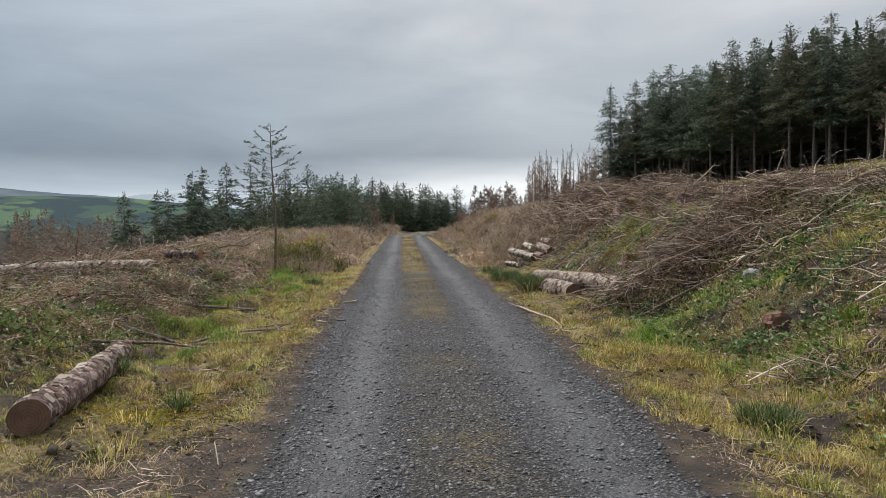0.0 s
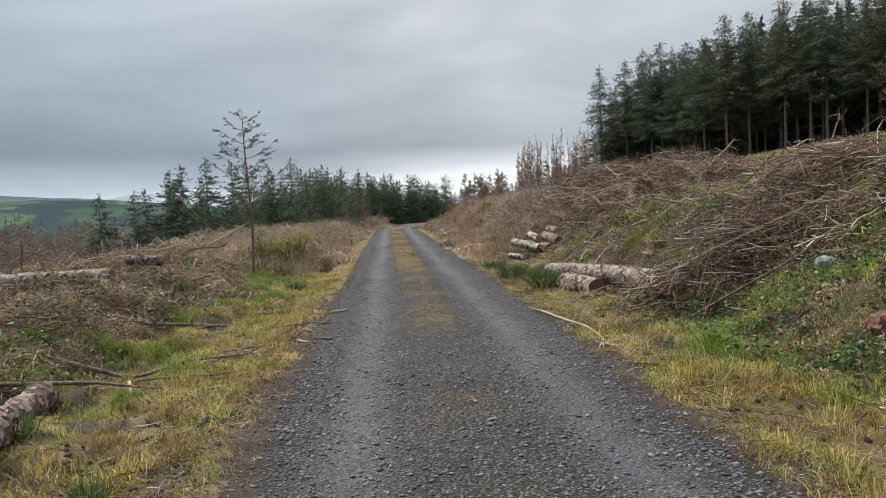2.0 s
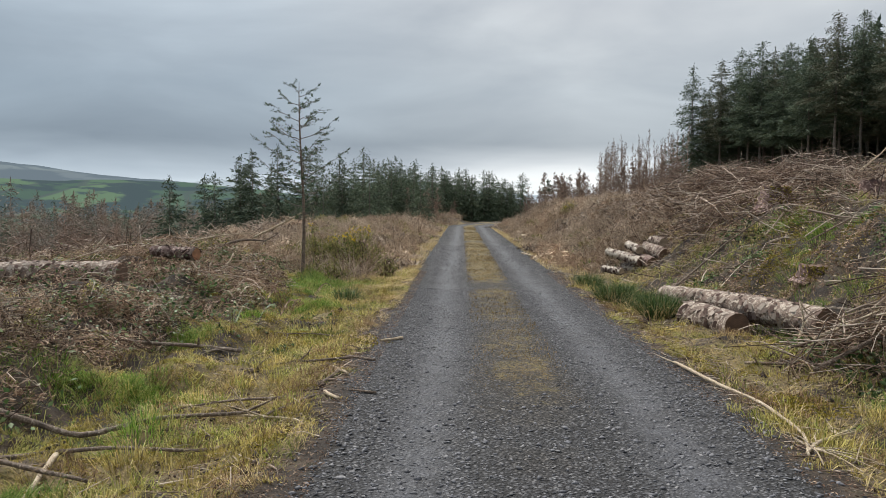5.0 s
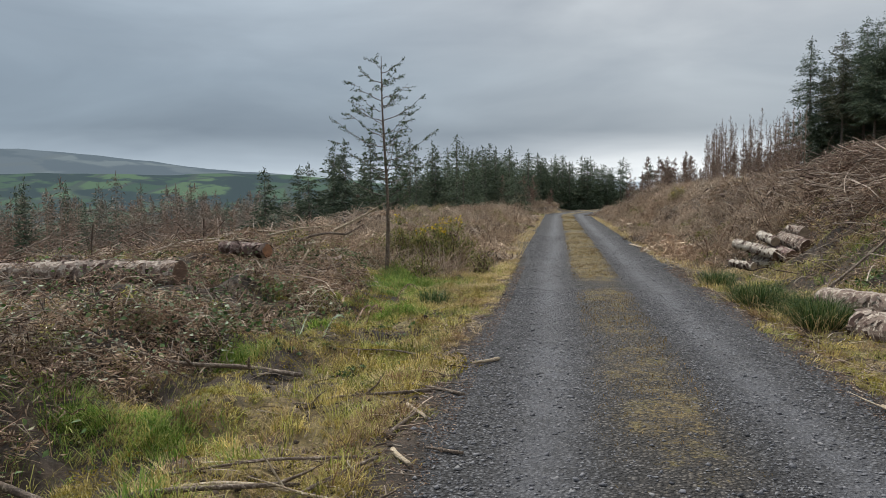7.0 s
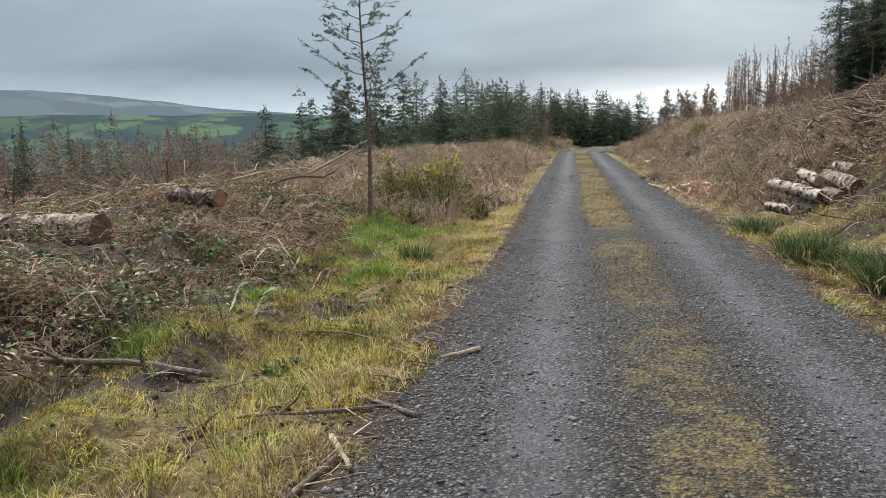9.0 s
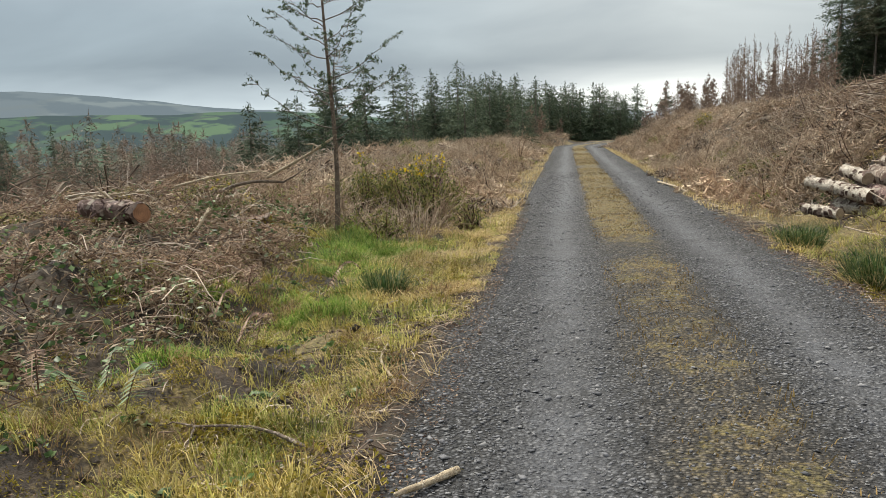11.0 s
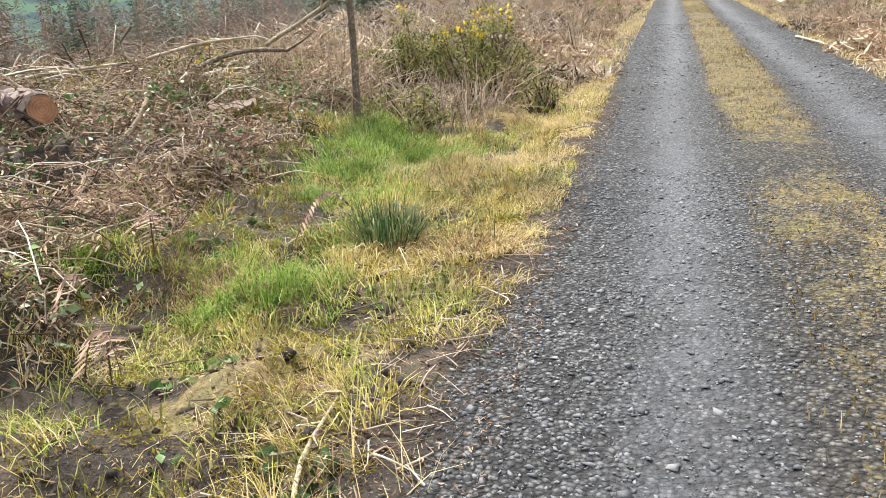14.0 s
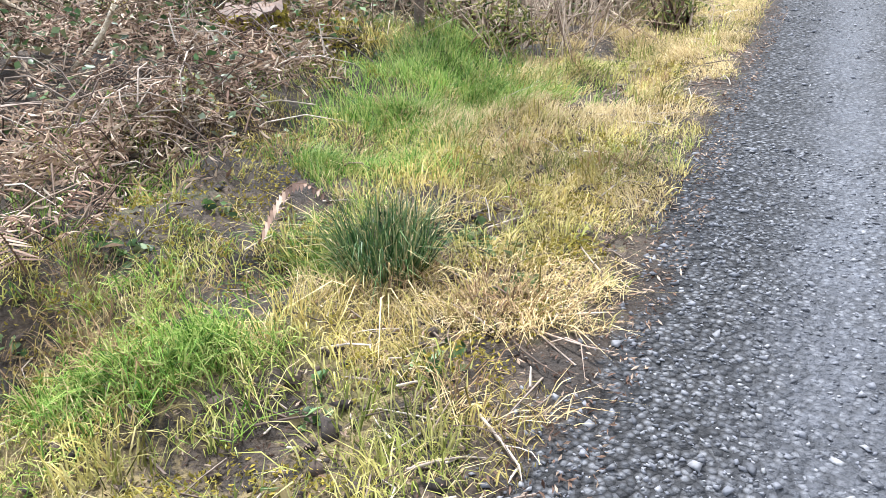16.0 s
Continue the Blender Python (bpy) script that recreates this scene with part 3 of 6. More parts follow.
# ---- conifers ----
def spruce_meshes(seed, tall, crown_from, spread, density, mat, trunk_r, droop=0.35, spray=0.36, wide=0.17):
    """Trunk and crown of one spruce: whorls of drooping boughs set with many narrow sprays."""
    rng = np.random.default_rng(seed)
    k = 9
    t = np.linspace(0, 1, k)
    sway = np.cumsum(rng.normal(0, 0.02, (k, 2)), 0) * tall * 0.06
    axis = np.stack([sway[:, 0], sway[:, 1], t * tall], -1)
    trunk = [tubes(axis[None], (trunk_r * (1 - t * 0.96))[None], 7)]
    # dead snags low on the stem
    snag = []
    for _ in range(int(14 * crown_from / 0.3)):
        h = rng.uniform(0.08, crown_from + 0.05)
        a, ln = rng.uniform(0, 6.28), rng.uniform(0.5, 1.5) * spread * 0.5
        p0 = np.array([0, 0, h * tall])
        snag.append(np.stack([p0, p0 + np.array([np.cos(a), np.sin(a), -0.1]) * ln * 0.5, p0 + np.array([np.cos(a), np.sin(a), -0.35]) * ln]))
    if snag:
        trunk.append(tubes(np.array(snag), np.tile([0.02, 0.012, 0.004], (len(snag), 1)) * max(1, trunk_r / 0.14), 3))
    tv, tf = joined(trunk)
    cs, ds, ss = [], [], []
    h = crown_from
    while h < 0.985:
        rel = (h - crown_from) / (1 - crown_from)
        reach = spread * ((1 - rel) ** 0.75) * (0.55 + 0.45 * min(1, rel * 5 + 0.2)) + 0.12
        for _ in range(rng.integers(5, 8)):
            a = rng.uniform(0, 6.28)
            ln = reach * rng.uniform(0.6, 1.2)
            if rng.random() < 0.08:
                continue
            n = max(3, int(density * ln))
            s = (np.arange(n) + rng.random(n)) / n
            pos = np.stack([np.cos(a) * s * ln, np.sin(a) * s * ln, h * tall - droop * ln * s ** 1.4 + 0.28 * ln * np.clip(s - 0.6, 0, 1) + (0.3 * ln * s if rel > 0.7 else 0)], -1)
            pos += rng.normal(0, 0.05 * spread, pos.shape) * np.array([1, 1, 0.7])
            out = np.stack([np.full(n, np.cos(a)), np.full(n, np.sin(a)), np.full(n, -0.3)], -1) + rng.normal(0, 0.42, (n, 3))
            cs.append(pos), ds.append(out), ss.append(np.full(n, spray) * rng.uniform(0.6, 1.25, n) * (0.6 + 0.4 * (1 - rel)))
        h += rng.uniform(0.018, 0.034) * (13.0 / tall) ** 0.6
    # leader
    n = 10
    cs.append(np.stack([rng.normal(0, 0.05, n), rng.normal(0, 0.05, n), tall * rng.uniform(0.94, 1.01, n)], -1))
    ds.append(np.stack([rng.normal(0, 0.3, n), rng.normal(0, 0.3, n), np.ones(n)], -1))
    ss.append(np.full(n, spray * 0.7))
    c, d, s = np.concatenate(cs), np.concatenate(ds), np.concatenate(ss)[:, None]
    d /= np.linalg.norm(d, axis=1, keepdims=True)
    e = np.cross(d, rng.normal(size=d.shape))
    e /= np.linalg.norm(e, axis=1, keepdims=True)
    g = np.cross(d, e)
    v = np.stack([c - d * s * 0.4, c + e * s * wide - g * s * 0.08, c + d * s, c - e * s * wide - g * s * 0.1], 1).reshape(-1, 3)
    i = np.arange(len(c))[:, None] * 4
    f = np.stack([i + np.array([0, 1, 2]), i + np.array([0, 2, 3])], 1).reshape(-1, 3)
    mt = smooth(mesh_np("trunk", tv, tf))
    mt.materials.append(M_TRUNK)
    mc = mesh_np("crown", v, f)
    mc.materials.append(mat)
    return mt, mc


def bare_meshes(seed, tall, reach, count, r=0.06, stout=1.0):
    """A leafless larch or birch: a thin stem with many short rising twigs."""
    rng = np.random.default_rng(seed)
    t = np.linspace(0, 1, 6)
    axis = np.stack([0.02 * tall * np.sin(t * 3 + seed), 0.02 * tall * np.cos(t * 2 + seed), t * tall], -1)
    tv, tf = tubes(axis[None], (r * (1.02 - t))[None], 5)
    n = count
    h = rng.uniform(0.15, 0.98, n)
    a = rng.uniform(0, 6.28, n)
    ln = reach * (1.05 - h) ** 0.7 * rng.uniform(0.5, 1.2, n)
    p0 = np.stack([np.interp(h, t, axis[:, 0]), np.interp(h, t, axis[:, 1]), h * tall], -1)
    d = np.stack([np.cos(a), np.sin(a), rng.uniform(0.1, 0.7, n)], -1)
    p2 = p0 + d * ln[:, None]
    p1 = (p0 + p2) / 2 + np.array([0, 0, -0.05])
    w1 = tubes(np.stack([p0, p1, p2], 1), np.stack([np.full(n, 0.018), np.full(n, 0.012), np.full(n, 0.004)], 1) * stout, 3)
    q0 = np.repeat(p1, 3, 0)
    q2 = q0 + rng.normal(0, 0.3, q0.shape) * np.repeat(ln, 3)[:, None] + np.array([0, 0, 0.12])
    w2 = tubes(np.stack([q0, q2], 1), np.tile([0.011, 0.004], (len(q0), 1)) * stout, 3)
    cv, cf = joined([w1, w2])
    mt, mc = mesh_np("trunk", tv, tf), mesh_np("crown", cv, cf)
    mt.materials.append(M_BARE)
    mc.materials.append(M_BARE)
    return mt, mc


def plant(name, kinds, spots, label, category, group, rng, lo=0.78, hi=1.02, sink=0.1):
    for x, y in spots:
        mt, mc = kinds[rng.integers(len(kinds))]
        e = thing(name, (x, y, float(height(x, y)) - sink), label, category, group, rng.uniform(0, 360), rng.uniform(lo, hi))
        part("trunk", mt, None, e)
        part("crown", mc, None, e)


def forest():
    rng = np.random.default_rng(4)
    tall = [spruce_meshes(s, 14.0, cf, 3.2, 25.0, m, 0.15, 0.35, 0.31, 0.15) for s, cf, m in ((1, 0.30, M_SPRUCE), (2, 0.36, M_SPRUCE), (3, 0.26, M_SPRUCE_DRY), (4, 0.33, M_SPRUCE), (5, 0.40, M_SPRUCE_DRY))]
    edge = [spruce_meshes(s, 13.5, cf, 3.1, 28.0, M_SPRUCE, 0.15, 0.35, 0.30, 0.14) for s, cf in ((11, 0.06), (12, 0.14))]
    # the wood's edge runs from its far western corner up the slope towards the near east
    a, b = np.array([19.5, 88.0]), np.array([47.0, 44.0])
    along = (b - a) / np.linalg.norm(b - a)
    back = np.array([-along[1], along[0]])
    spots = []
    for row in range(9):
        s = -1.0 if row else 0.5
        while s < 64:
            p = a + along * (s + rng.normal(0, 0.5)) + back * (row * 2.7 + rng.normal(0, 0.45))
            if not (row == 0 and rng.random() < 0.12):
                spots.append((float(p[0]), float(p[1]), s))
            s += rng.uniform(1.9, 3.0)
    deep = [spruce_meshes(s, 14.0, 0.02, 2.9, 3.4, M_SPRUCE, 0.15, 0.35, 0.75, 0.24) for s in (6, 7)]
    front = np.array([float(np.dot(np.array([x, y]) - a, back)) for x, y, s in spots])
    plant("spruce_tree", deep, [(x, y) for (x, y, s), w in zip(spots, front) if s > 4 and w > 9.5], "tall dark spruce deep in the plantation", "tree", "spruce plantation", rng, 0.79, 1.03)
    spots = [p for p, w in zip(spots, front) if w <= 9.5 or p[2] <= 4]
    plant("spruce_tree", tall, [(x, y) for x, y, s in spots if s > 4], "tall dark spruce with bare lower trunk at the forest edge", "tree", "spruce plantation", rng, 0.79, 1.03)
    plant("spruce_tree", edge, [(x, y) for x, y, s in spots if s <= 4], "dark spruce with boughs down to the ground at the forest corner", "tree", "spruce plantation", rng)

    lone = [spruce_meshes(61, 14.5, 0.36, 2.6, 5.0, M_SPRUCE_DRY, 0.12, 0.45, 0.36)]
    plant("spruce_tree", lone, [(34.5, 46.5)], "sparse yellowish spruce with a pale trunk before the wood", "tree", "spruce plantation", rng, 0.95, 1.0)
    mt, mc = bare_meshes(63, 5.5, 1.1, 45, 0.07)
    mt.materials[0] = M_BRANCH_PALE
    e = thing("birch_tree", (31.5, 54.0, float(height(31.5, 54.0)) - 0.1), "slender birch with a white trunk before the wood", "tree")
    part("trunk", mt, None, e, "white birch trunk")
    part("crown", mc, None, e)


forest()


def plantation():
    """Younger spruces where the track bends out of sight."""
    rng = np.random.default_rng(7)
    kinds = [spruce_meshes(20 + s, 5.4, 0.03, 1.9, 14.0, m, 0.08, 0.25, 0.24, 0.15) for s, m in enumerate((M_YOUNG, M_YOUNG, M_SPRUCE, M_YOUNG))]
    spots = []
    for _ in range(280):
        x = rng.uniform(-34, 1.8)
        y = 84 - 0.25 * max(0, -x - 8) + abs(rng.normal(0, 5))
        if abs(x - float(road_x(y))) > 2.5:
            spots.append((x, y))
    plant("young_spruce_tree", kinds, spots, "young dense spruce tree behind the end of the track", "tree", "young spruces", rng, 0.62, 1.02)
    dense = [spruce_meshes(30 + k, 5.6, 0.03, 1.7, 26.0, M_SPRUCE, 0.08, 0.25, 0.24, 0.17) for k in range(2)]
    below = [(-20.2, 60.0), (-21.6, 61.5), (-23.0, 60.0), (-22.4, 63.5), (-24.6, 62.0), (-19.4, 64.0), (-25.8, 58.5), (-20.9, 67.0), (-18.4, 68.0)]
    plant("young_spruce_tree", dense, [(x + 1.2, y) for x, y in below], "tall dark spruce standing below the clearing", "tree", "young spruces", rng, 1.0, 1.3)
    near = [(-12.9, 57.0), (-9.9, 58.5)] + [(rng.uniform(-17, -6.5), rng.uniform(62, 80)) for _ in range(30)]
    plant("young_spruce_tree", kinds, near, "young spruce standing beyond the scrub", "tree", "young spruces", rng, 0.7, 1.08)


plantation()


def bare_trees():
    rng = np.random.default_rng(12)
    kinds = [bare_meshes(s, 6.8, 0.85, 60, 0.06, 1.0) for s in (1, 2, 3)]
    spots = []
    for _ in range(70):
        az = radians(rng.uniform(6.5, 12.6))
        d = rng.uniform(82, 104)
        spots.append((d * math.sin(az), d * math.cos(az)))
    plant("larch_tree", kinds, spots, "bare brown larch on the skyline of the slope", "tree", "bare larches", rng, 0.75, 1.05)
    low = [bare_meshes(s, 2.6, 0.8, 60, 0.026, 1.2) for s in (7, 8, 9)]
    spots = []
    for _ in range(120):
        az = radians(rng.uniform(1.2, 11.5))
        d = rng.uniform(64, 96)
        spots.append((d * math.sin(az), d * math.cos(az)))
    for _ in range(46):
        az = radians(rng.uniform(-17, -3.5))
        d = rng.uniform(68, 78)
        spots.append((d * math.sin(az), d * math.cos(az)))
    plant("birch_sapling", low, [p for p in spots if abs(p[0] - float(road_x(p[1]))) > 3.0], "bare reddish young birch among scrub", "tree", "bare birches", rng, 0.5, 1.15)
    rng = np.random.default_rng(13)
    # the brown wood below the clearing, too far to count
    vs, fs, n = [], [], 0
    kinds = [spruce_meshes(s, 11.0, 0.08, 2.5, 4.6, M_LARCH, 0.07, -0.1, 0.40, 0.12) for s in (21, 22, 23)]
    arrays = []
    for mt, mc in kinds:
        pair = []
        for me in (mt, mc):
            v = np.empty(len(me.vertices) * 3, np.float32)
            me.vertices.foreach_get("co", v)
            fi = np.empty(len(me.loops), np.int32)
            me.loops.foreach_get("vertex_index", fi)
            fi = fi.reshape(-1, 4) if me is mt else fi.reshape(-1, 3)
            pair.append((v.reshape(-1, 3), fi if me is mc else np.concatenate([fi[:, [0, 1, 2]], fi[:, [0, 2, 3]]])))
        arrays.append(joined(pair))
    pieces = []
    for _ in range(560):
        y = rng.uniform(24, 150)
        x = float(road_x(min(y, 75))) - 32 - 48 * rng.random() ** 1.2
        v, f = arrays[rng.integers(3)]
        s, a = rng.uniform(0.68, 0.96), rng.uniform(0, 6.28)
        rot = np.array([[math.cos(a), -math.sin(a), 0], [math.sin(a), math.cos(a), 0], [0, 0, 1]])
        pieces.append((v * s @ rot.T + np.array([x, y, float(height(x, y)) - 0.2]), f))
    v, f = joined(pieces)
    stuff("larch_wood", v, f, M_LARCH, "bare brown larch wood down the valley side", "woodland")
    dark = spruce_meshes(41, 11.0, 0.05, 1.9, 11.0, M_SPRUCE, 0.12, 0.3, 0.36)
    spots = []
    for _ in range(58):
        y = rng.uniform(26, 140)
        spots.append((float(road_x(min(y, 75))) - rng.uniform(40, 80), y))
    plant("spruce_tree", [dark], spots, "dark spruce standing among bare larches", "tree", "valley spruces", rng, 0.75, 1.15)
    pine = [spruce_meshes(51, 6.0, 0.55, 1.9, 9.0, M_SPRUCE, 0.12, 0.05, 0.5)]
    plant("pine_tree", pine, [(4.6, 92.0)], "flat-topped dark pine on the skyline", "tree", "", rng, 0.55, 0.58)


bare_trees()


# ---- logs, stumps, rocks ----
def log_mesh(length, r0, r1, seed, knobs=5):
    """A felled stem along y with uneven bark; open ends, closed by the cut faces."""
    rng = np.random.default_rng(seed)
    k, s = max(8, int(length / 0.09)), 22
    t = np.linspace(0, 1, k)
    ang = np.arange(s) / s * 2 * np.pi
    r = (r0 + (r1 - r0) * t)[:, None] * (1 + 0.05 * np.sin(2 * ang + seed)[None] + rng.normal(0, 0.03, (k, s)))
    bend = 0.03 * length * np.sin(t * math.pi * rng.uniform(0.8, 1.3))
    x = np.cos(ang)[None] * r + (bend * 0.6)[:, None]
    z = np.sin(ang)[None] * r + (bend * 0.25)[:, None]
    y = np.repeat(t[:, None] * length, s, 1)
    i = np.arange(k * s).reshape(k, s)
    j = np.roll(i, -1, 1)
    f = np.stack([i[:-1], i[1:], j[1:], j[:-1]], -1).reshape(-1, 4)
    side = smooth(mesh_np("bark", np.stack([x, y, z], -1), f))
    faces = []
    for e, sgn in ((0, -1), (k - 1, 1)):
        ring = np.stack([x[e], y[e] + sgn * 0.002, z[e]], -1)
        mid = ring.mean(0)
        inner = mid + (ring - mid) * 0.5 + np.array([0, sgn * 0.006, 0])
        v = np.concatenate([ring, inner, mid[None] + np.array([0, sgn * 0.004, 0])])
        a = np.arange(s)
        b = np.roll(a, -1)
        q = np.stack([a, b, b + s, a + s], -1)
        tr = np.stack([a + s, b + s, np.full(s, 2 * s)], -1)
        faces.append(mesh_np("cut_face", v, [q, tr]))
    stubs = []
    for _ in range(knobs):
        t0, a = rng.uniform(0.05, 0.95), rng.uniform(0, 6.28)
        d = np.array([math.cos(a), 0.4, math.sin(a)])
        c = np.array([0, t0 * length, 0])
        rr = r0 + (r1 - r0) * t0
        stubs.append(np.stack([c + d * rr * 0.8, c + d * (rr + rng.uniform(0.02, 0.07))]))
    st = [mesh_np("branch_stub", *tubes(p[None], np.array([[0.018, 0.012]]), 6)) for p in stubs]
    return side, faces, st


def log(a, b, r0, r1, seed, label, mat=None, cut=None, group="", knobs=5):
    a, b = Vector(a), Vector(b)
    e = new("log")
    e.matrix_basis = Matrix.Translation(a) @ (b - a).to_track_quat("Y", "Z").to_matrix().to_4x4()
    tagged(e, label, "log", group)
    side, faces, st = log_mesh((b - a).length, r0, r1, seed, knobs)
    part("bark", side, mat or M_BARK, e)
    for me in faces:
        part("cut_face", me, cut or M_CUT, e, "sawn end of the log")
    for me in st:
        part("branch_stub", me, mat or M_BARK, e)
    rng = np.random.default_rng(seed + 900)
    ln = (b - a).length
    n = int(170 * ln)
    t, an = rng.random(n), rng.uniform(0, 6.28, n)
    bend = 0.03 * ln * np.sin(t * math.pi)
    rad = (r0 + (r1 - r0) * t) * rng.uniform(0.99, 1.07, n)
    c = np.stack([np.cos(an) * rad + bend * 0.6, t * ln, np.sin(an) * rad + bend * 0.25], -1)
    tang = np.stack([-np.sin(an), rng.normal(0, 0.4, n), np.cos(an)], -1)
    axis = np.stack([0.12 * np.cos(an), np.ones(n), 0.12 * np.sin(an)], -1)
    s = rng.uniform(0.012, 0.06, (n, 1)) * rng.uniform(0.5, 1.0, (n, 1))
    out = np.stack([np.cos(an), np.zeros(n), np.sin(an)], -1)
    v = np.stack([c - tang * s - axis * s * 0.7, c + tang * s - axis * s * 0.5 + out * s * 0.1, c + tang * s * 0.8 + axis * s * 0.8 + out * s * 0.25, c - tang * s * 0.9 + axis * s * 0.6 + out * s * 0.1], 1)
    i = np.arange(n)[:, None] * 4
    part("bark_flake", mesh_np("bark_flake", v, i + np.arange(4)), M_FLAKE, e, "loose flaking bark scales")["kind"] = "stuff"
    return e


def gz(x, y):
    return float(height(x, y))


def build_logs():
    log((-2.95, 5.3, gz(-2.95, 5.3) + 0.12), (-3.92, 9.2, gz(-3.92, 9.2) + 0.09), 0.14, 0.12, 1, "reddish bark-covered spruce log lying in grass", M_BARK, M_CUT, knobs=9)
    log((-6.05, 15.9, max(0.52, gz(-6.05, 15.9) + 0.17)), (-9.6, 15.7, 0.46), 0.20, 0.17, 2, "grey-brown felled log on the bracken bank", M_BARK_PALE, M_CUT)
    log((-5.75, 17.9, 0.70), (-6.7, 18.25, 0.72), 0.105, 0.095, 3, "short felled log with reddish sawn end", M_BARK, M_CUT_RED)
    log((3.5, 14.6, 0.16), (2.2, 17.6, 0.12), 0.19, 0.17, 4, "pale flaking spruce log beside the rushes", M_BARK_PALE, M_CUT, "roadside logs", 8)
    log((2.66, 15.35, -0.03), (2.3, 16.45, 0.0), 0.195, 0.185, 5, "short pinkish log with dark sawn end", M_BARK_PALE, M_CUT, "roadside logs")
    rng = np.random.default_rng(31)
    stack = [((2.75, 22.9, 0.30), (2.15, 23.9, 0.46), 0.11), ((2.95, 22.5, 0.29), (2.78, 23.5, 0.36), 0.13), ((3.23, 22.6, 0.48), (3.02, 23.7, 0.60), 0.14), ((3.5, 22.7, 0.27), (3.2, 23.8, 0.32), 0.14),
             ((3.0, 22.9, 0.08), (2.5, 23.6, 0.12), 0.13), ((2.78, 23.2, 0.55), (2.58, 23.65, 0.66), 0.10), ((3.3, 23.1, 0.73), (3.13, 23.6, 0.78), 0.11), ((2.3, 22.75, 0.08), (1.95, 23.3, 0.10), 0.08),
             ((3.75, 22.9, 0.42), (3.95, 23.5, 0.58), 0.13), ((3.6, 23.4, 0.55), (3.35, 24.0, 0.66), 0.11)]
    for i, (p, q, r) in enumerate(stack):
        log(p, q, r, r * 0.94, 60 + i, "pale log chunk in a rough stack of cut timber" if i > 3 else "pale short log in a rough stack of cut timber", M_BARK_WHITE if i in (0, 4, 5, 7) else M_BARK if i in (1, 3) else M_BARK_PALE, M_CUT_PALE if i > 3 else M_CUT, "stacked logs", 1)


build_logs()


def lump(name, place, size, seed, mat, label, category, jag=0.3, level=4, turn=0.0, boxy=0.0):
    bm = bmesh.new()
    bmesh.ops.create_icosphere(bm, subdivisions=level, radius=0.5)
    off = Vector((seed * 3.1, seed * 1.7, seed * 0.9))
    for v in bm.verts:
        v.co *= (0.5 / max(abs(c) for c in v.co)) ** boxy
        d = noise.fractal(v.co * 2.2 + off, 1.0, 2.0, 4) * jag + noise.cell(v.co * 2.5 + off) * jag * 0.25
        v.co *= 1 + d
        v.co = Vector((v.co.x * size[0], v.co.y * size[1], v.co.z * size[2]))
    me = bpy.data.meshes.new(name)
    bm.to_mesh(me)
    bm.free()
    smooth(me, level > 3)
    me.materials.append(mat)
    ob = new(name, me)
    ob.matrix_basis = pose(*place, 0, 0, turn)
    return tagged(ob, label, category)


def build_rocks():
    lump("rock", (4.15, 9.42, gz(4.15, 9.42) + 0.0), (0.30, 0.22, 0.26), 5, M_REDROCK, "reddish sandstone boulder in the grassy bank", "rock", 0.22, 3, 25.0, 0.75)
    lump("rock", (4.75, 11.6, gz(4.75, 11.6) + 0.08), (0.26, 0.2, 0.22), 2, M_GREYROCK, "pale grey stone among brash on the bank", "rock", 0.22)


build_rocks()


def stump(x, y, r, tall, seed, label, mossy):
    rng = np.random.default_rng(seed)
    e = thing("tree_stump", (x, y, gz(x, y) - 0.1), label, "stump")
    k, s = 7, 26
    t = np.linspace(0, 1, k)
    ang = np.arange(s) / s * 2 * np.pi
    rr = r * (1 + 0.55 * (1 - t[:, None]) ** 2.2 * (1 + 0.4 * np.sin(ang * 5 + seed))[None]) * (1 + rng.normal(0, 0.03, (k, s)))
    top = tall + 0.1
    v = np.stack([np.cos(ang) * rr, np.sin(ang) * rr, np.repeat((t * top)[:, None], s, 1) + (t[:, None] > 0.9) * rng.normal(0, 0.02, s)[None]], -1)
    i = np.arange(k * s).reshape(k, s)
    j = np.roll(i, -1, 1)
    part("bark", smooth(mesh_np("bark", v, np.stack([i[:-1], j[:-1], j[1:], i[1:]], -1).reshape(-1, 4))), M_BARK, e)
    ring = v[-1] + np.array([0, 0, 0.003])
    c = np.concatenate([ring, ring.mean(0)[None]])
    a = np.arange(s)
    part("cut_face", mesh_np("cut_face", c, np.stack([a, np.roll(a, -1), np.full(s, s)], -1)), M_CUT, e, "weathered sawn top")
    if mossy:
        n = 1500
        a, h = rng.uniform(0, 6.28, n), rng.uniform(0.1, 1.02, n)
        keep = np.sin(a * 1.0 + 2.2) + rng.normal(0, 0.4, n) > -0.1
        a, h = a[keep], h[keep]
        rad = np.interp(h, t, rr.mean(1)) + 0.01
        p = np.stack([np.cos(a) * rad, np.sin(a) * rad, h * top], -1)
        lv, lf = leaves(p, rng.uniform(0.012, 0.03, len(a)), rng)
        part("moss", mesh_np("moss", lv, lf), M_MOSS, e, "yellow-green moss cushion")["kind"] = "stuff"


def build_stumps():
    stump(5.1, 21.1, 0.28, 0.42, 1, "mossy old tree stump in the brash", True)
    stump(4.25, 16.9, 0.22, 0.14, 2, "dark rotten stump on the bank", True)
    stump(6.2, 19.4, 0.2, 0.35, 3, "weathered grey stump among branches", False)
    stump(-4.0, 23.9, 0.16, 0.75, 4, "dark broken stump beside the gorse", False)
    stump(-5.35, 19.6, 0.22, 0.25, 5, "moss-covered stump on the bracken bank", True)


build_stumps()


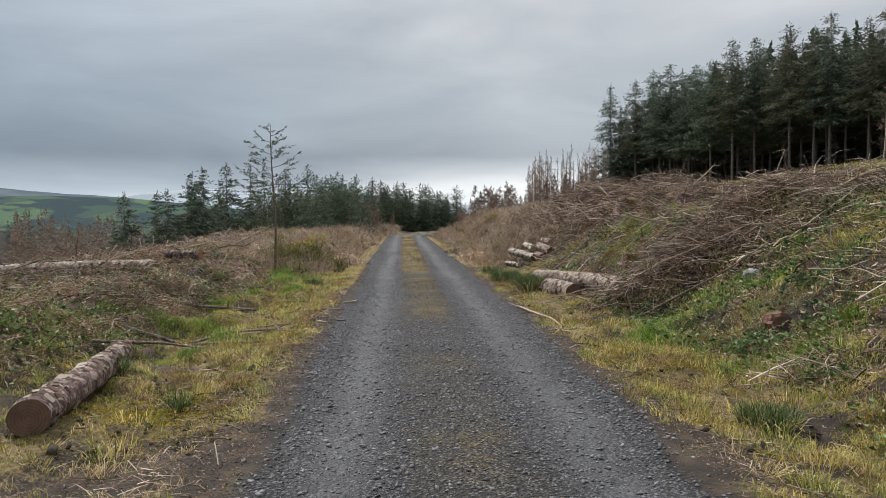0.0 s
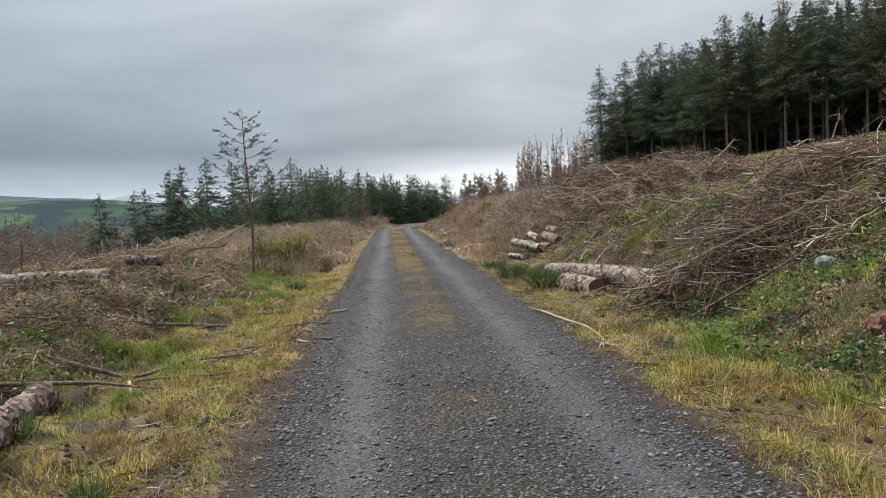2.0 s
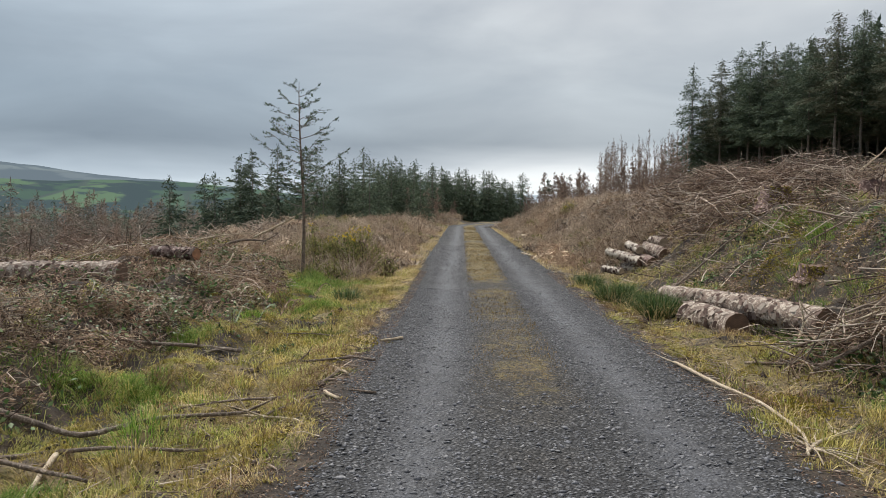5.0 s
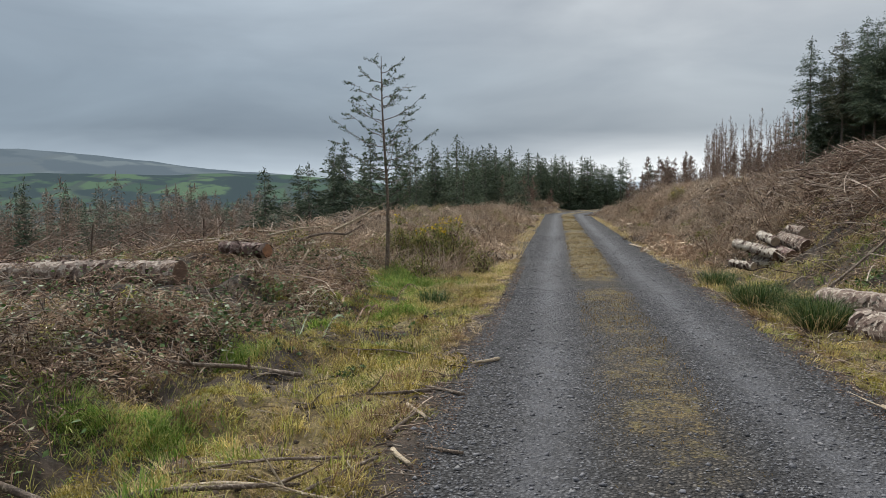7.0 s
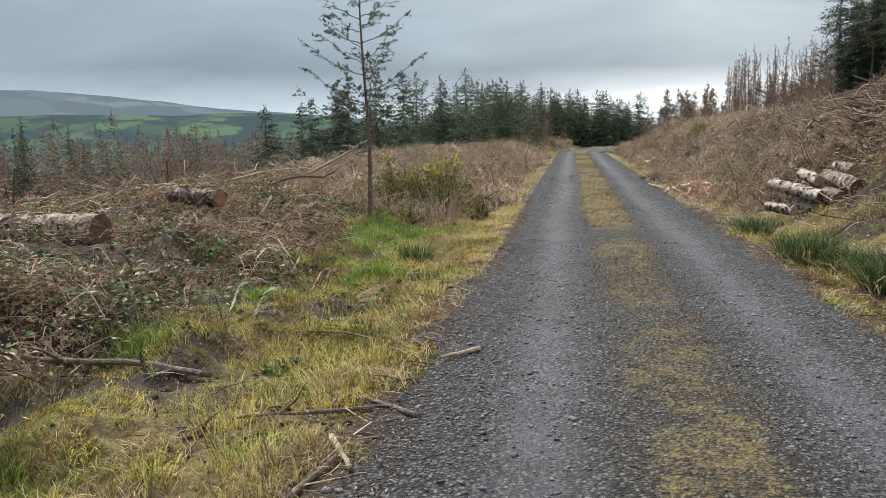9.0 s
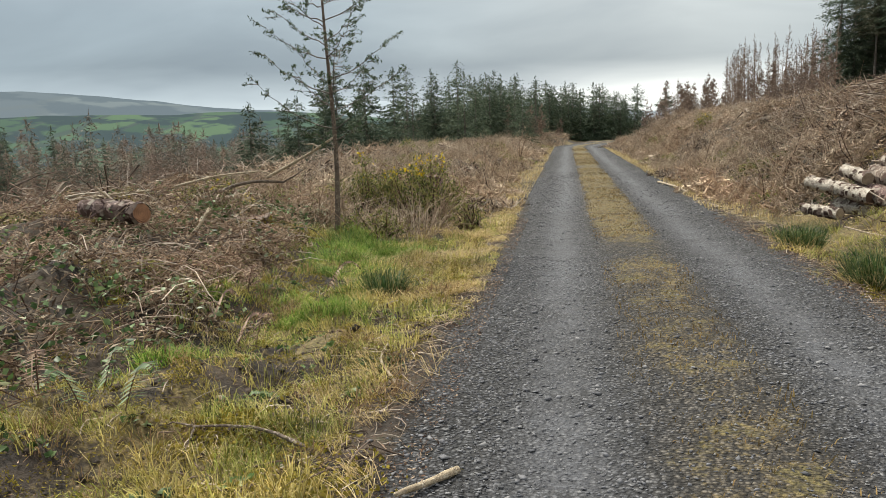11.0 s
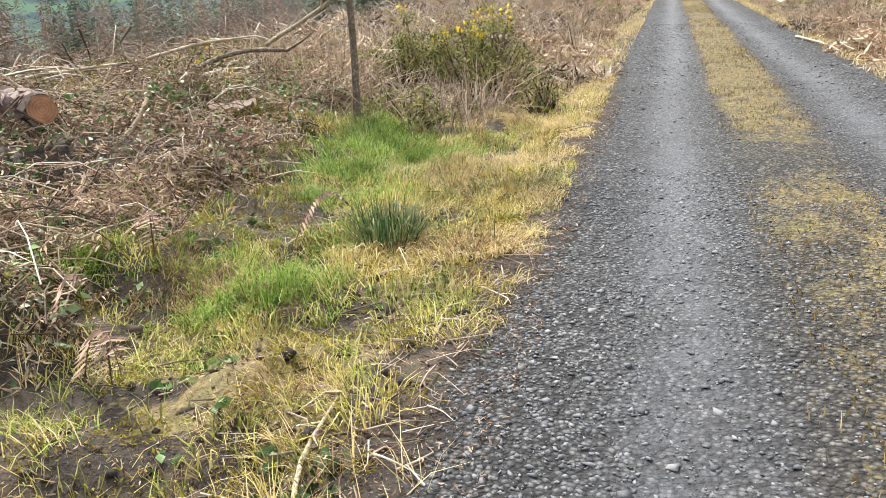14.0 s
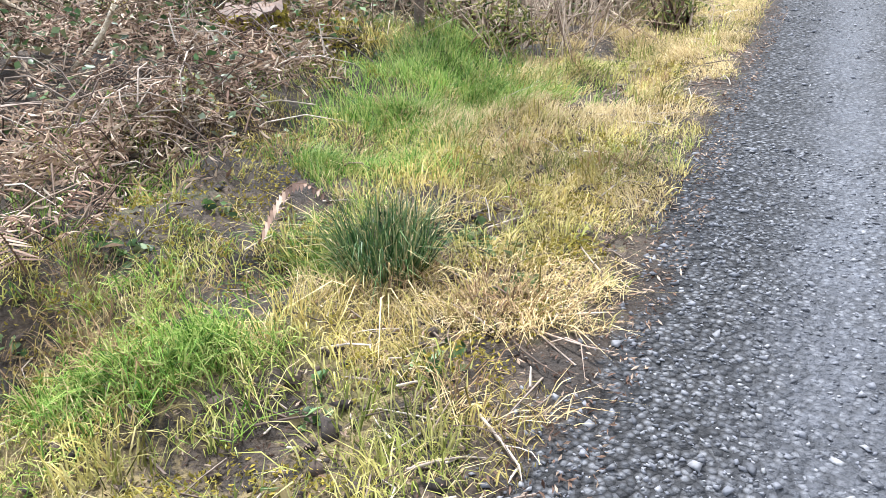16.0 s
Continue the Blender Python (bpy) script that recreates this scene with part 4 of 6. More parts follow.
# ---- fallen branches ----
def branch(points, r0, r1, mat, label, seed, twigs=4, name="branch", group="fallen branches"):
    """A fallen branch through the given places, with crooks and side twigs."""
    rng = np.random.default_rng(seed)
    pts = np.array(points, dtype=float)
    seg = np.concatenate([[0], np.cumsum(np.linalg.norm(np.diff(pts, axis=0), axis=1))])
    k = max(6, int(seg[-1] / 0.12))
    s = np.linspace(0, seg[-1], k)
    p = np.stack([np.interp(s, seg, pts[:, i]) for i in range(3)], -1)
    p[1:-1] = (p[:-2] + 2 * p[1:-1] + p[2:]) / 4
    p += np.cumsum(rng.normal(0, r0 * 0.22, p.shape), 0) * np.array([1, 1, 0.35])
    base = p[0].copy()
    p -= base
    r = np.linspace(r0, r1, k) * rng.uniform(0.9, 1.12, k)
    r[0] *= 0.9
    e = new(name)
    e.location = base
    tagged(e, label, "branch", group)
    v, f = tubes(p[None], r[None], 8)
    cap = [np.arange(8)[None][:, ::-1], (np.arange(8) + (k - 1) * 8)[None]]
    part("stem", smooth(mesh_np("stem", v, [f] + cap)), mat, e)
    tw = []
    for _ in range(twigs):
        i = rng.integers(1, k)
        d = rng.normal(0, 1, 3) * np.array([1, 1, 0.5]) + np.array([0, 0, 0.25])
        ln = rng.uniform(0.12, 0.4)
        d /= np.linalg.norm(d)
        tw.append(np.stack([p[i], p[i] + d * ln * 0.5 + rng.normal(0, 0.02, 3), p[i] + d * ln]))
    for line in tw:
        v, f = tubes(line[None], np.array([[r1 * 0.8 + 0.003, r1 * 0.5 + 0.002, 0.0015]]), 4)
        part("side_twig", mesh_np("side_twig", v, f), mat, e)
    return e


def along_ground(*pts):
    return [(x, y, gz(x, y) + dz) for x, y, dz in pts]


def build_branches():
    branch(along_ground((1.28, 12.75, 0.03), (1.4, 11.9, 0.06), (1.62, 11.2, 0.08), (1.66, 10.5, 0.05), (1.5, 10.0, 0.02)), 0.017, 0.010, M_BRANCH_PALE, "pale barked branch lying by the track", 1, 3)
    for i, (dx, dy) in enumerate([(0.35, -0.3), (0.15, -0.5), (0.5, 0.1), (0.25, 0.35), (-0.1, -0.45), (0.55, -0.15), (0.4, 0.5)]):
        branch(along_ground((1.58, 10.2, 0.02), (1.58 + dx * 0.5, 10.2 + dy * 0.5, 0.07), (1.58 + dx, 10.2 + dy, 0.04)), 0.006, 0.003, M_BRANCH_PALE, "thin pale twig fanned out by the track", 70 + i, 1)
    branch(along_ground((1.5, 10.05, 0.02), (1.75, 10.4, 0.07), (2.15, 10.8, 0.09)), 0.012, 0.005, M_BRANCH_PALE, "thin pale twiggy branch by the track", 2, 7)
    branch(along_ground((-3.3, 13.25, 0.03), (-3.9, 13.3, 0.06), (-4.45, 12.95, 0.10), (-5.05, 12.7, 0.14)), 0.024, 0.017, M_BRANCH, "dark crooked branch lying on the bracken", 3, 4)
    branch(along_ground((-2.07, 11.12, 0.03), (-2.7, 11.14, 0.04), (-3.21, 10.98, 0.05)), 0.013, 0.007, M_BRANCH, "thin grey stick on the verge", 4, 2)
    branch(along_ground((-1.94, 11.1, 0.03), (-2.2, 10.7, 0.04), (-2.44, 10.22, 0.04)), 0.013, 0.007, M_BRANCH, "thin grey stick on the verge", 5, 2)
    branch(along_ground((-2.9, 12.26, 0.02), (-2.8, 12.55, 0.05), (-2.5, 12.53, 0.03)), 0.014, 0.008, M_BRANCH, "dark forked dead stick on the verge", 6, 3)
    branch(along_ground((-1.97, 12.64, 0.02), (-2.48, 12.54, 0.03)), 0.016, 0.010, M_BRANCH, "dark thin stick on the verge", 21, 1)
    branch(along_ground((-2.06, 12.27, 0.02), (-1.84, 11.89, 0.03)), 0.018, 0.012, M_BRANCH_PALE, "short pale broken stick on the track edge", 22, 0)
    branch(along_ground((-2.02, 11.64, 0.02), (-1.94, 12.0, 0.03)), 0.018, 0.01, M_BRANCH, "short broken stick on the track edge", 23, 0)
    branch(along_ground((-1.48, 11.31, 0.015), (-1.71, 11.34, 0.02)), 0.012, 0.008, M_BRANCH, "short dark stick on the gravel", 24, 0)
    branch(along_ground((-3.4, 9.9, 0.04), (-3.1, 9.2, 0.10), (-2.95, 8.7, 0.03)), 0.022, 0.01, M_BRANCH_PALE, "short pale stick in the grass", 7, 1)
    branch(along_ground((-1.9, 11.3, 0.02), (-1.73, 11.02, 0.03)), 0.018, 0.012, M_BRANCH_PALE, "short pale broken stick on the track edge", 8, 0)
    branch(along_ground((-1.6, 13.9, 0.02), (-1.8, 13.6, 0.03)), 0.02, 0.01, M_BRANCH_PALE, "short pale broken stick on the track edge", 9, 0)
    branch(along_ground((-1.7, 12.6, 0.02), (-2.2, 12.9, 0.04)), 0.016, 0.008, M_BRANCH, "short dark stick on the verge", 10, 1)
    branch(along_ground((-2.6, 7.3, 0.03), (-2.1, 7.9, 0.04)), 0.014, 0.008, M_BRANCH_PALE, "short pale stick on the verge", 11, 1)
    branch(along_ground((-5.45, 18.2, 0.05), (-5.36, 18.35, 0.22), (-5.3, 18.45, 0.40)), 0.02, 0.012, M_BRANCH_PALE, "bleached stick standing up out of bracken", 13, 1)
    branch(along_ground((-6.2, 18.6, 0.1), (-6.35, 18.4, 0.4), (-6.5, 18.2, 0.6)), 0.02, 0.01, M_BRANCH_PALE, "bleached stick leaning in bracken", 14, 1)
    branch(along_ground((0.2, 30.2, 0.03), (0.45, 28.6, 0.05), (0.62, 27.2, 0.03)), 0.024, 0.014, M_BRANCH_PALE, "pale stick lying along the track edge", 25, 2)
    branch(along_ground((-2.35, 14.1, 0.02), (-2.75, 14.35, 0.05), (-3.1, 14.3, 0.06)), 0.012, 0.006, M_BRANCH, "thin dark twiggy stick on the verge", 26, 3)
    branch(along_ground((-2.2, 15.0, 0.02), (-2.45, 15.5, 0.04), (-2.5, 15.95, 0.03)), 0.011, 0.006, M_BRANCH_PALE, "thin pale stick on the verge", 27, 2)
    branch(along_ground((-1.85, 13.2, 0.02), (-2.05, 13.05, 0.03), (-2.3, 13.2, 0.03)), 0.010, 0.005, M_BRANCH, "thin dark stick at the gravel edge", 28, 2)
    branch(along_ground((-4.6, 10.5, 0.05), (-3.7, 10.62, 0.06), (-3.0, 10.55, 0.05), (-2.3, 10.78, 0.03)), 0.03, 0.012, M_BRANCH, "dark rotting branch across the verge", 30, 6)
    branch(along_ground((-3.9, 9.85, 0.04), (-3.1, 10.1, 0.06), (-2.35, 10.0, 0.04), (-1.75, 10.5, 0.03)), 0.018, 0.008, M_BRANCH, "long thin grey stick across the verge", 31, 5)
    branch(along_ground((-4.4, 9.3, 0.05), (-3.6, 9.5, 0.05), (-2.9, 9.35, 0.04)), 0.024, 0.012, M_BRANCH, "dark stick half sunk in grass", 32, 3)
    branch(along_ground((-3.15, 10.85, 0.03), (-2.67, 10.87, 0.04), (-2.1, 10.6, 0.03)), 0.016, 0.008, M_BRANCH_PALE, "pale barked stick on the verge", 33, 3)
    # arching dead branch behind the sapling
    branch([(-5.75, 20.95, 0.86), (-5.4, 20.9, 1.02), (-5.0, 20.85, 1.22), (-4.66, 20.75, 1.40)], 0.026, 0.016, M_BRANCH_PALE, "bleached arching dead branch behind the sapling", 15, 3)
    branch([(-6.5, 20.5, 0.60), (-6.15, 20.6, 0.78), (-5.8, 20.75, 0.84), (-5.5, 20.9, 0.80)], 0.028, 0.016, M_BRANCH, "mossy curved dead branch on the bank", 16, 3)
    branch([(-7.0, 20.55, 0.78), (-6.4, 20.7, 0.92), (-5.8, 20.85, 0.97)], 0.02, 0.010, M_BRANCH_PALE, "thin bleached branch on the rim of the clearing", 20, 3)
    branch([(-9.4, 20.4, 0.42), (-8.6, 20.6, 0.62), (-7.6, 20.9, 0.72)], 0.028, 0.014, M_BRANCH_PALE, "pale dead branch on the rim of the clearing", 17, 4)
    branch([(-7.6, 12.4, 0.5), (-7.75, 12.6, 0.9), (-7.9, 12.8, 1.35)], 0.035, 0.02, M_BRANCH, "dark dead stem standing in the bracken", 19, 2)
    # eastern bank
    s = [((2.7, 13.6, 0.1), (3.7, 13.0, 0.35), (4.9, 12.5, 0.5)), ((2.6, 12.7, 0.1), (3.4, 12.9, 0.3), (4.6, 13.6, 0.55)), ((3.2, 12.2, 0.1), (4.4, 11.8, 0.25), (5.6, 11.9, 0.3)),
         ((5.0, 11.8, 0.12), (5.7, 11.9, 0.2), (6.5, 12.2, 0.2)), ((6.1, 14.2, 0.25), (6.3, 14.3, 0.5), (6.55, 14.5, 0.85)),
         ((4.4, 14.9, 0.4), (5.6, 14.6, 0.55), (7.4, 14.9, 0.6)), ((5.4, 15.6, 0.35), (6.8, 15.8, 0.5), (8.4, 16.6, 0.55)), ((4.3, 24.6, 0.4), (5.2, 24.8, 0.75), (6.0, 25.4, 0.9)),
         ((4.1, 28.6, 0.8), (5.0, 28.6, 0.75), (6.2, 28.8, 0.7)), ((7.4, 22.6, 0.4), (7.9, 22.7, 0.8), (8.2, 22.9, 1.0)), ((8.0, 17.6, 0.3), (9.6, 18.2, 0.5), (11.4, 19.4, 0.55)),
         ((8.6, 14.8, 0.3), (9.6, 15.6, 0.6), (10.8, 16.6, 0.8)), ((6.6, 13.1, 0.2), (7.6, 13.4, 0.45), (9.0, 13.4, 0.5)), ((2.75, 19.4, 0.15), (3.6, 19.9, 0.3), (4.6, 19.6, 0.4)),
         ((2.2, 13.5, 0.05), (2.9, 12.6, 0.14), (3.5, 12.3, 0.08)), ((3.05, 14.4, 0.1), (3.15, 14.45, 0.35), (3.1, 14.5, 0.62)),
         ((7.0, 18.4, 0.3), (8.2, 19.0, 0.5), (9.8, 18.8, 0.45)), ((6.6, 26.0, 0.4), (7.0, 26.2, 0.8), (7.3, 26.6, 1.1))]
    for i, pts in enumerate(s):
        pale = i % 3 == 0
        branch(along_ground(*pts), 0.026 if i % 4 == 1 else 0.019, 0.009, M_BRANCH_PALE if pale else M_BRANCH,
               "bleached felling branch on top of the brash" if pale else "grey-brown felling branch in the brash", 40 + i, 5, group="brash branches")


build_branches()


# ---- brash: heaps of felling waste ----
def heap_top(x, y):
    z = 0.0
    for cx, cy, rx, ry, h in HEAPS:
        z = z + bump_at(x, y, cx, cy, rx, ry, h)
    return z * 0.66


def sticks(n, x, y, z, length, r, rng, mat, name, label, tilt=0.35, along=None, sides=3, bend=0.12):
    a = rng.uniform(0, 2 * np.pi, n) if along is None else along + rng.normal(0, 0.7, n)
    t = rng.normal(0, tilt, n)
    d = np.stack([np.cos(a) * np.cos(t), np.sin(a) * np.cos(t), np.sin(t)], -1)
    c = np.stack([x, y, z], -1)
    L = length[:, None]
    off = rng.normal(0, bend, (n, 3)) * L
    p = np.stack([c - d * L / 2, c - d * L * 0.15 + off * 0.7, c + d * L * 0.2 + off, c + d * L / 2], 1)
    # keep the lower end from sinking far into the bank
    g = height(p[..., 0], p[..., 1]) + 0.005
    p[..., 2] = np.maximum(p[..., 2], g - 0.02)
    rr = np.stack([r, r * 0.85, r * 0.6, r * 0.25], 1)
    v, f = tubes(p, rr, sides)
    return stuff(name, v, f, mat, label, "brash")


def in_heaps(n, rng, wide=0.6):
    w = np.array([rx * ry * h * (2.2 if cy < 18 else 1.9) for _, cy, rx, ry, h in HEAPS])
    pick = rng.choice(len(HEAPS), n, p=w / w.sum())
    hp = np.array(HEAPS)[pick]
    x = hp[:, 0] + rng.normal(0, wide, n) * hp[:, 2]
    y = hp[:, 1] + rng.normal(0, wide, n) * hp[:, 3]
    ok = x - road_x(y) > 2.6
    return x[ok], y[ok]


def brash():
    rng = np.random.default_rng(77)
    x, y = in_heaps(15000, rng)
    z = height(x, y) + heap_top(x, y) * rng.uniform(0.3, 1.2, len(x)) + rng.uniform(0.03, 0.16, len(x))
    sticks(len(x), x, y, z, rng.uniform(0.15, 0.7, len(x)), rng.uniform(0.0018, 0.0048, len(x)), rng, M_BROWN_TWIG, "brash_twigs", "tangled brown brash of fine twigs", 0.5, None, 3, 0.2)
    x, y = in_heaps(4200, rng)
    z = height(x, y) + heap_top(x, y) * rng.uniform(0.6, 1.25, len(x)) + rng.uniform(0.03, 0.18, len(x))
    sticks(len(x), x, y, z, rng.uniform(0.35, 1.3, len(x)), rng.uniform(0.003, 0.0085, len(x)), rng, M_TWIG, "brash_branches", "heaped grey felling branches on the slope", 0.28, 0.5, 4, 0.15)
    # stout limbs and tops thrown over the heaps
    x, y = in_heaps(330, rng)
    z = height(x, y) + heap_top(x, y) * rng.uniform(0.6, 1.3, len(x)) + rng.uniform(0.04, 0.2, len(x))
    sticks(len(x), x, y, z, rng.uniform(0.6, 1.8, len(x)), rng.uniform(0.006, 0.013, len(x)), rng, M_TWIG, "brash_limbs", "stout bleached limbs thrown over the heaps", 0.16, None, 6, 0.10)
    # dead needles and crumbled twigs filling the heaps, coloured dark as the hollows' shade
    x, y = in_heaps(40000, rng, 0.6)
    z = height(x, y) + heap_top(x, y) * rng.uniform(0.0, 0.7, len(x)) + rng.uniform(0.0, 0.06, len(x))
    stuff("shaded_brash_needles", *leaves(np.stack([x, y, z], -1), rng.uniform(0.025, 0.08, len(x)), rng, 0.2, 0.14), M_DARK_BRASH, "dark brown dead needles and twig ends in the heaps", "brash")
    # spiky snapped stubs along the skyline of the slope
    n = 420
    y = rng.uniform(16, 46, n)
    x = road_x(y) + rng.uniform(5, 17, n)
    z = height(x, y) + rng.uniform(0.05, 0.3, n)
    sticks(n, x, y, z, rng.uniform(0.5, 1.5, n), rng.uniform(0.009, 0.024, n), rng, M_TWIG, "snapped_limbs", "snapped limbs sticking out of the upper slope", 0.55, None, 5, 0.08)
    # loose litter all over the eastern slope
    n = 9000
    u = 2.8 + rng.gamma(1.8, 3.2, n)
    y = 7 + 39 * rng.random(n) ** 1.3
    x = road_x(y) + u
    keep = (u < 15) & ((fbm(x, y, 0.35, 3, 91) > -0.25) | (u > 5.5))
    x, y = x[keep], y[keep]
    z = height(x, y) + rng.uniform(0.0, 0.12, len(x))
    sticks(len(x), x, y, z, rng.uniform(0.2, 1.0, len(x)), rng.uniform(0.004, 0.012, len(x)), rng, M_TWIG, "felling_litter", "loose dead twigs scattered over the slope", 0.25)
    # western bank
    n = 6500
    w = 3.0 + rng.gamma(2.0, 1.6, n)
    y = 4 + 24 * rng.random(n)
    x = road_x(y) - w
    keep = (w < 9.5) & (w > bank_foot(y))
    x, y = x[keep], y[keep]
    z = height(x, y) + rng.uniform(0.0, 0.22, len(x)) * step(3.0, 4.2, road_x(y) - x)
    sticks(len(x), x, y, z, rng.uniform(0.15, 0.7, len(x)), rng.uniform(0.0025, 0.006, len(x)), rng, M_BROWN_TWIG, "bank_twigs", "dead bramble stems and twigs on the bank", 0.35)
    # rim of the clearing against the valley
    n = 900
    y = rng.uniform(8, 40, n)
    x = road_x(y) - rng.uniform(7.2, 10.0, n)
    z = height(x, y) + rng.uniform(0.0, 0.26, n)
    sticks(n, x, y, z, rng.uniform(0.4, 1.4, n), rng.uniform(0.005, 0.016, n), rng, M_TWIG, "rim_branches", "bleached branches along the rim of the clearing", 0.4)
    # twigs and bark chips along the track edges
    n = 5200
    y = 2.5 + 24 * rng.random(n)
    side = np.where(rng.random(n) < 0.5, -1.0, 1.0)
    x = road_x(y) + side * (1.6 + np.abs(rng.normal(0, 0.75, n)))
    z = height(x, y) + 0.012
    sticks(n, x, y, z, rng.uniform(0.05, 0.3, n), rng.uniform(0.002, 0.006, n), rng, M_TWIG, "verge_twigs", "small dead twigs along the track edges", 0.06)


brash()


# ---- scrub further along the track ----
def scrub():
    rng = np.random.default_rng(81)
    pieces = []
    for side, n in ((1, 5000), (-1, 3800)):
        y = 20 + 62 * rng.random(n) ** 1.2
        u = (1.9 + rng.gamma(1.7, 1.9, n))
        x = road_x(np.minimum(y, 70)) + side * u
        keep = (y > (24 if side > 0 else 21.5)) & (u < 16)
        if side > 0:
            keep &= ~((y < 30) & (u > 5.5))
        x, y, u = x[keep], y[keep], u[keep]
        n = len(x)
        tall = rng.uniform(0.1, 0.62, n) * step(1.6, 3.6, u) * (0.7 + 0.4 * fbm(x, y, 0.3, 2, 5)) + 0.12
        base = on_ground(x, y, -0.02)
        lean = rng.normal(0, 0.95, (n, 2)) * tall[:, None]
        tip = base + np.concatenate([lean, tall[:, None]], 1)
        mid = (base + tip) / 2 + rng.normal(0, 0.05, (n, 3)) + np.array([0, 0, 0.10])
        pieces.append(tubes(np.stack([base, mid, tip], 1), np.stack([np.full(n, 0.006), np.full(n, 0.005), np.full(n, 0.002)], 1) * (0.6 + y / 45)[:, None], 3))
        q0 = np.repeat(mid, 3, 0)
        q1 = q0 + rng.normal(0, 0.16, q0.shape) + np.array([0, 0, 0.10])
        pieces.append(tubes(np.stack([q0, q1], 1), np.tile([0.004, 0.0015], (len(q0), 1)) * (0.6 + np.repeat(y, 3) / 45)[:, None], 3))
    n = 1500
    x, y = rng.normal(-4.2, 1.3, n), rng.normal(22.6, 1.5, n)
    keep = (x - road_x(y) < -2.7) & (y > 20.6)
    base = on_ground(x[keep], y[keep], -0.02)
    n = len(base)
    tip = base + rng.normal(0, 0.3, (n, 3)) * np.array([1, 1, 0.3]) + np.stack([np.zeros(n), np.zeros(n), rng.uniform(0.15, 0.62, n)], -1)
    mid = (base + tip) / 2 + rng.normal(0, 0.06, (n, 3)) + np.array([0, 0, 0.12])
    pieces.append(tubes(np.stack([base, mid, tip], 1), np.tile([0.006, 0.005, 0.002], (n, 1)), 3))
    v, f = joined(pieces)
    stuff("scrub_stems", v, f, M_STEM, "leafless brown scrub stems along the track", "scrub")


scrub()


def shrub(place, tall, seed, label, twigs=60):
    """A leafless shrub of forking stems."""
    rng = np.random.default_rng(seed)
    e = thing("bare_shrub", place, label, "shrub", "bare shrubs")
    n = 7
    a = rng.uniform(0, 6.28, n)
    tip = np.stack([np.cos(a) * 0.45 * tall, np.sin(a) * 0.45 * tall, tall * rng.uniform(0.6, 1.0, n)], -1) * rng.uniform(0.7, 1.1, (n, 1))
    base = np.zeros((n, 3))
    mid = tip * 0.5 + rng.normal(0, 0.05, (n, 3))
    v1 = tubes(np.stack([base, mid, tip], 1), np.tile([0.014, 0.009, 0.003], (n, 1)), 4)
    part("stem", mesh_np("stem", *v1), M_BROWN_TWIG, e)
    k = rng.integers(n, size=twigs)
    t = rng.uniform(0.3, 0.95, (twigs, 1))
    q0 = np.where(t < 0.5, mid[k] * t * 2, mid[k] + (tip[k] - mid[k]) * (t * 2 - 1))
    q1 = q0 + rng.normal(0, 0.14, (twigs, 3)) * tall + np.array([0, 0, 0.14]) * tall
    part("twig_spray", mesh_np("twig_spray", *tubes(np.stack([q0, q1], 1), np.tile([0.005, 0.0015], (twigs, 1)), 3)), M_STEM, e)["kind"] = "stuff"


def build_shrubs():
    rng = np.random.default_rng(5)
    for i, (x, y, t) in enumerate([(1.9, 26.0, 1.2), (2.6, 28.0, 1.4), (2.2, 31.0, 1.1), (3.2, 25.2, 1.0), (1.8, 35.0, 1.2), (3.8, 30.0, 1.3), (-3.4, 27.0, 0.9), (-4.2, 31.0, 1.1), (-5.0, 36.0, 1.2), (-4.6, 42.0, 1.4),
                                   (2.0, 41.0, 1.3), (1.6, 47.0, 1.5), (-5.6, 49.0, 1.6), (-5.2, 56.0, 1.8), (0.9, 55.0, 1.5), (8.4, 27.5, 1.5)]):
        shrub((x, y, gz(x, y) - 0.03), t, i, "leafless brown shrub beside the track")


build_shrubs()


# ---- gorse ----
def gorse(x, y, wide, tall, seed, flowers, label):
    rng = np.random.default_rng(seed)
    e = thing("gorse_bush", (x, y, gz(x, y) - 0.05), label, "bush", "gorse")
    n = 34
    a, rad = rng.uniform(0, 6.28, n), np.sqrt(rng.random(n))
    tip = np.stack([np.cos(a) * rad * wide, np.sin(a) * rad * wide * 0.7, tall * (1 - 0.55 * rad ** 2) * rng.uniform(0.5, 1.15, n)], -1)
    base = tip * np.array([0.25, 0.25, 0])
    mid = (base + tip) / 2 + rng.normal(0, 0.05, (n, 3))
    part("stem", mesh_np("stem", *tubes(np.stack([base, mid, tip], 1), np.tile([0.02, 0.013, 0.005], (n, 1)), 4)), M_BROWN_TWIG, e)
    m = int(2400 * wide * tall)
    k = rng.integers(n, size=m)
    t = rng.random((m, 1)) ** 0.5 * 1.05
    c = mid[k] + (tip[k] - mid[k]) * t + rng.normal(0, 0.07, (m, 3))
    d = rng.normal(0, 1.0, (m, 3)) + np.array([0, 0, 0.45])
    d /= np.linalg.norm(d, axis=1, keepdims=True)
    ln = rng.uniform(0.03, 0.10, (m, 1))
    part("spiny_foliage", mesh_np("spiny_foliage", *tubes(np.stack([c, c + d * ln], 1), np.tile([0.010, 0.002], (m, 1)), 3)), M_GORSE, e)["kind"] = "stuff"
    if flowers:
        k = rng.integers(n, size=flowers)
        keep = (tip[k, 2] > tall * 0.72)
        c = tip[k][keep] + rng.normal(0, 0.06, (keep.sum(), 3))
        part("blossom", mesh_np("blossom", *leaves(c, rng.uniform(0.014, 0.03, len(c)), rng, 0, 0.8)), M_FLOWER, e, "bright yellow gorse flowers")["kind"] = "stuff"


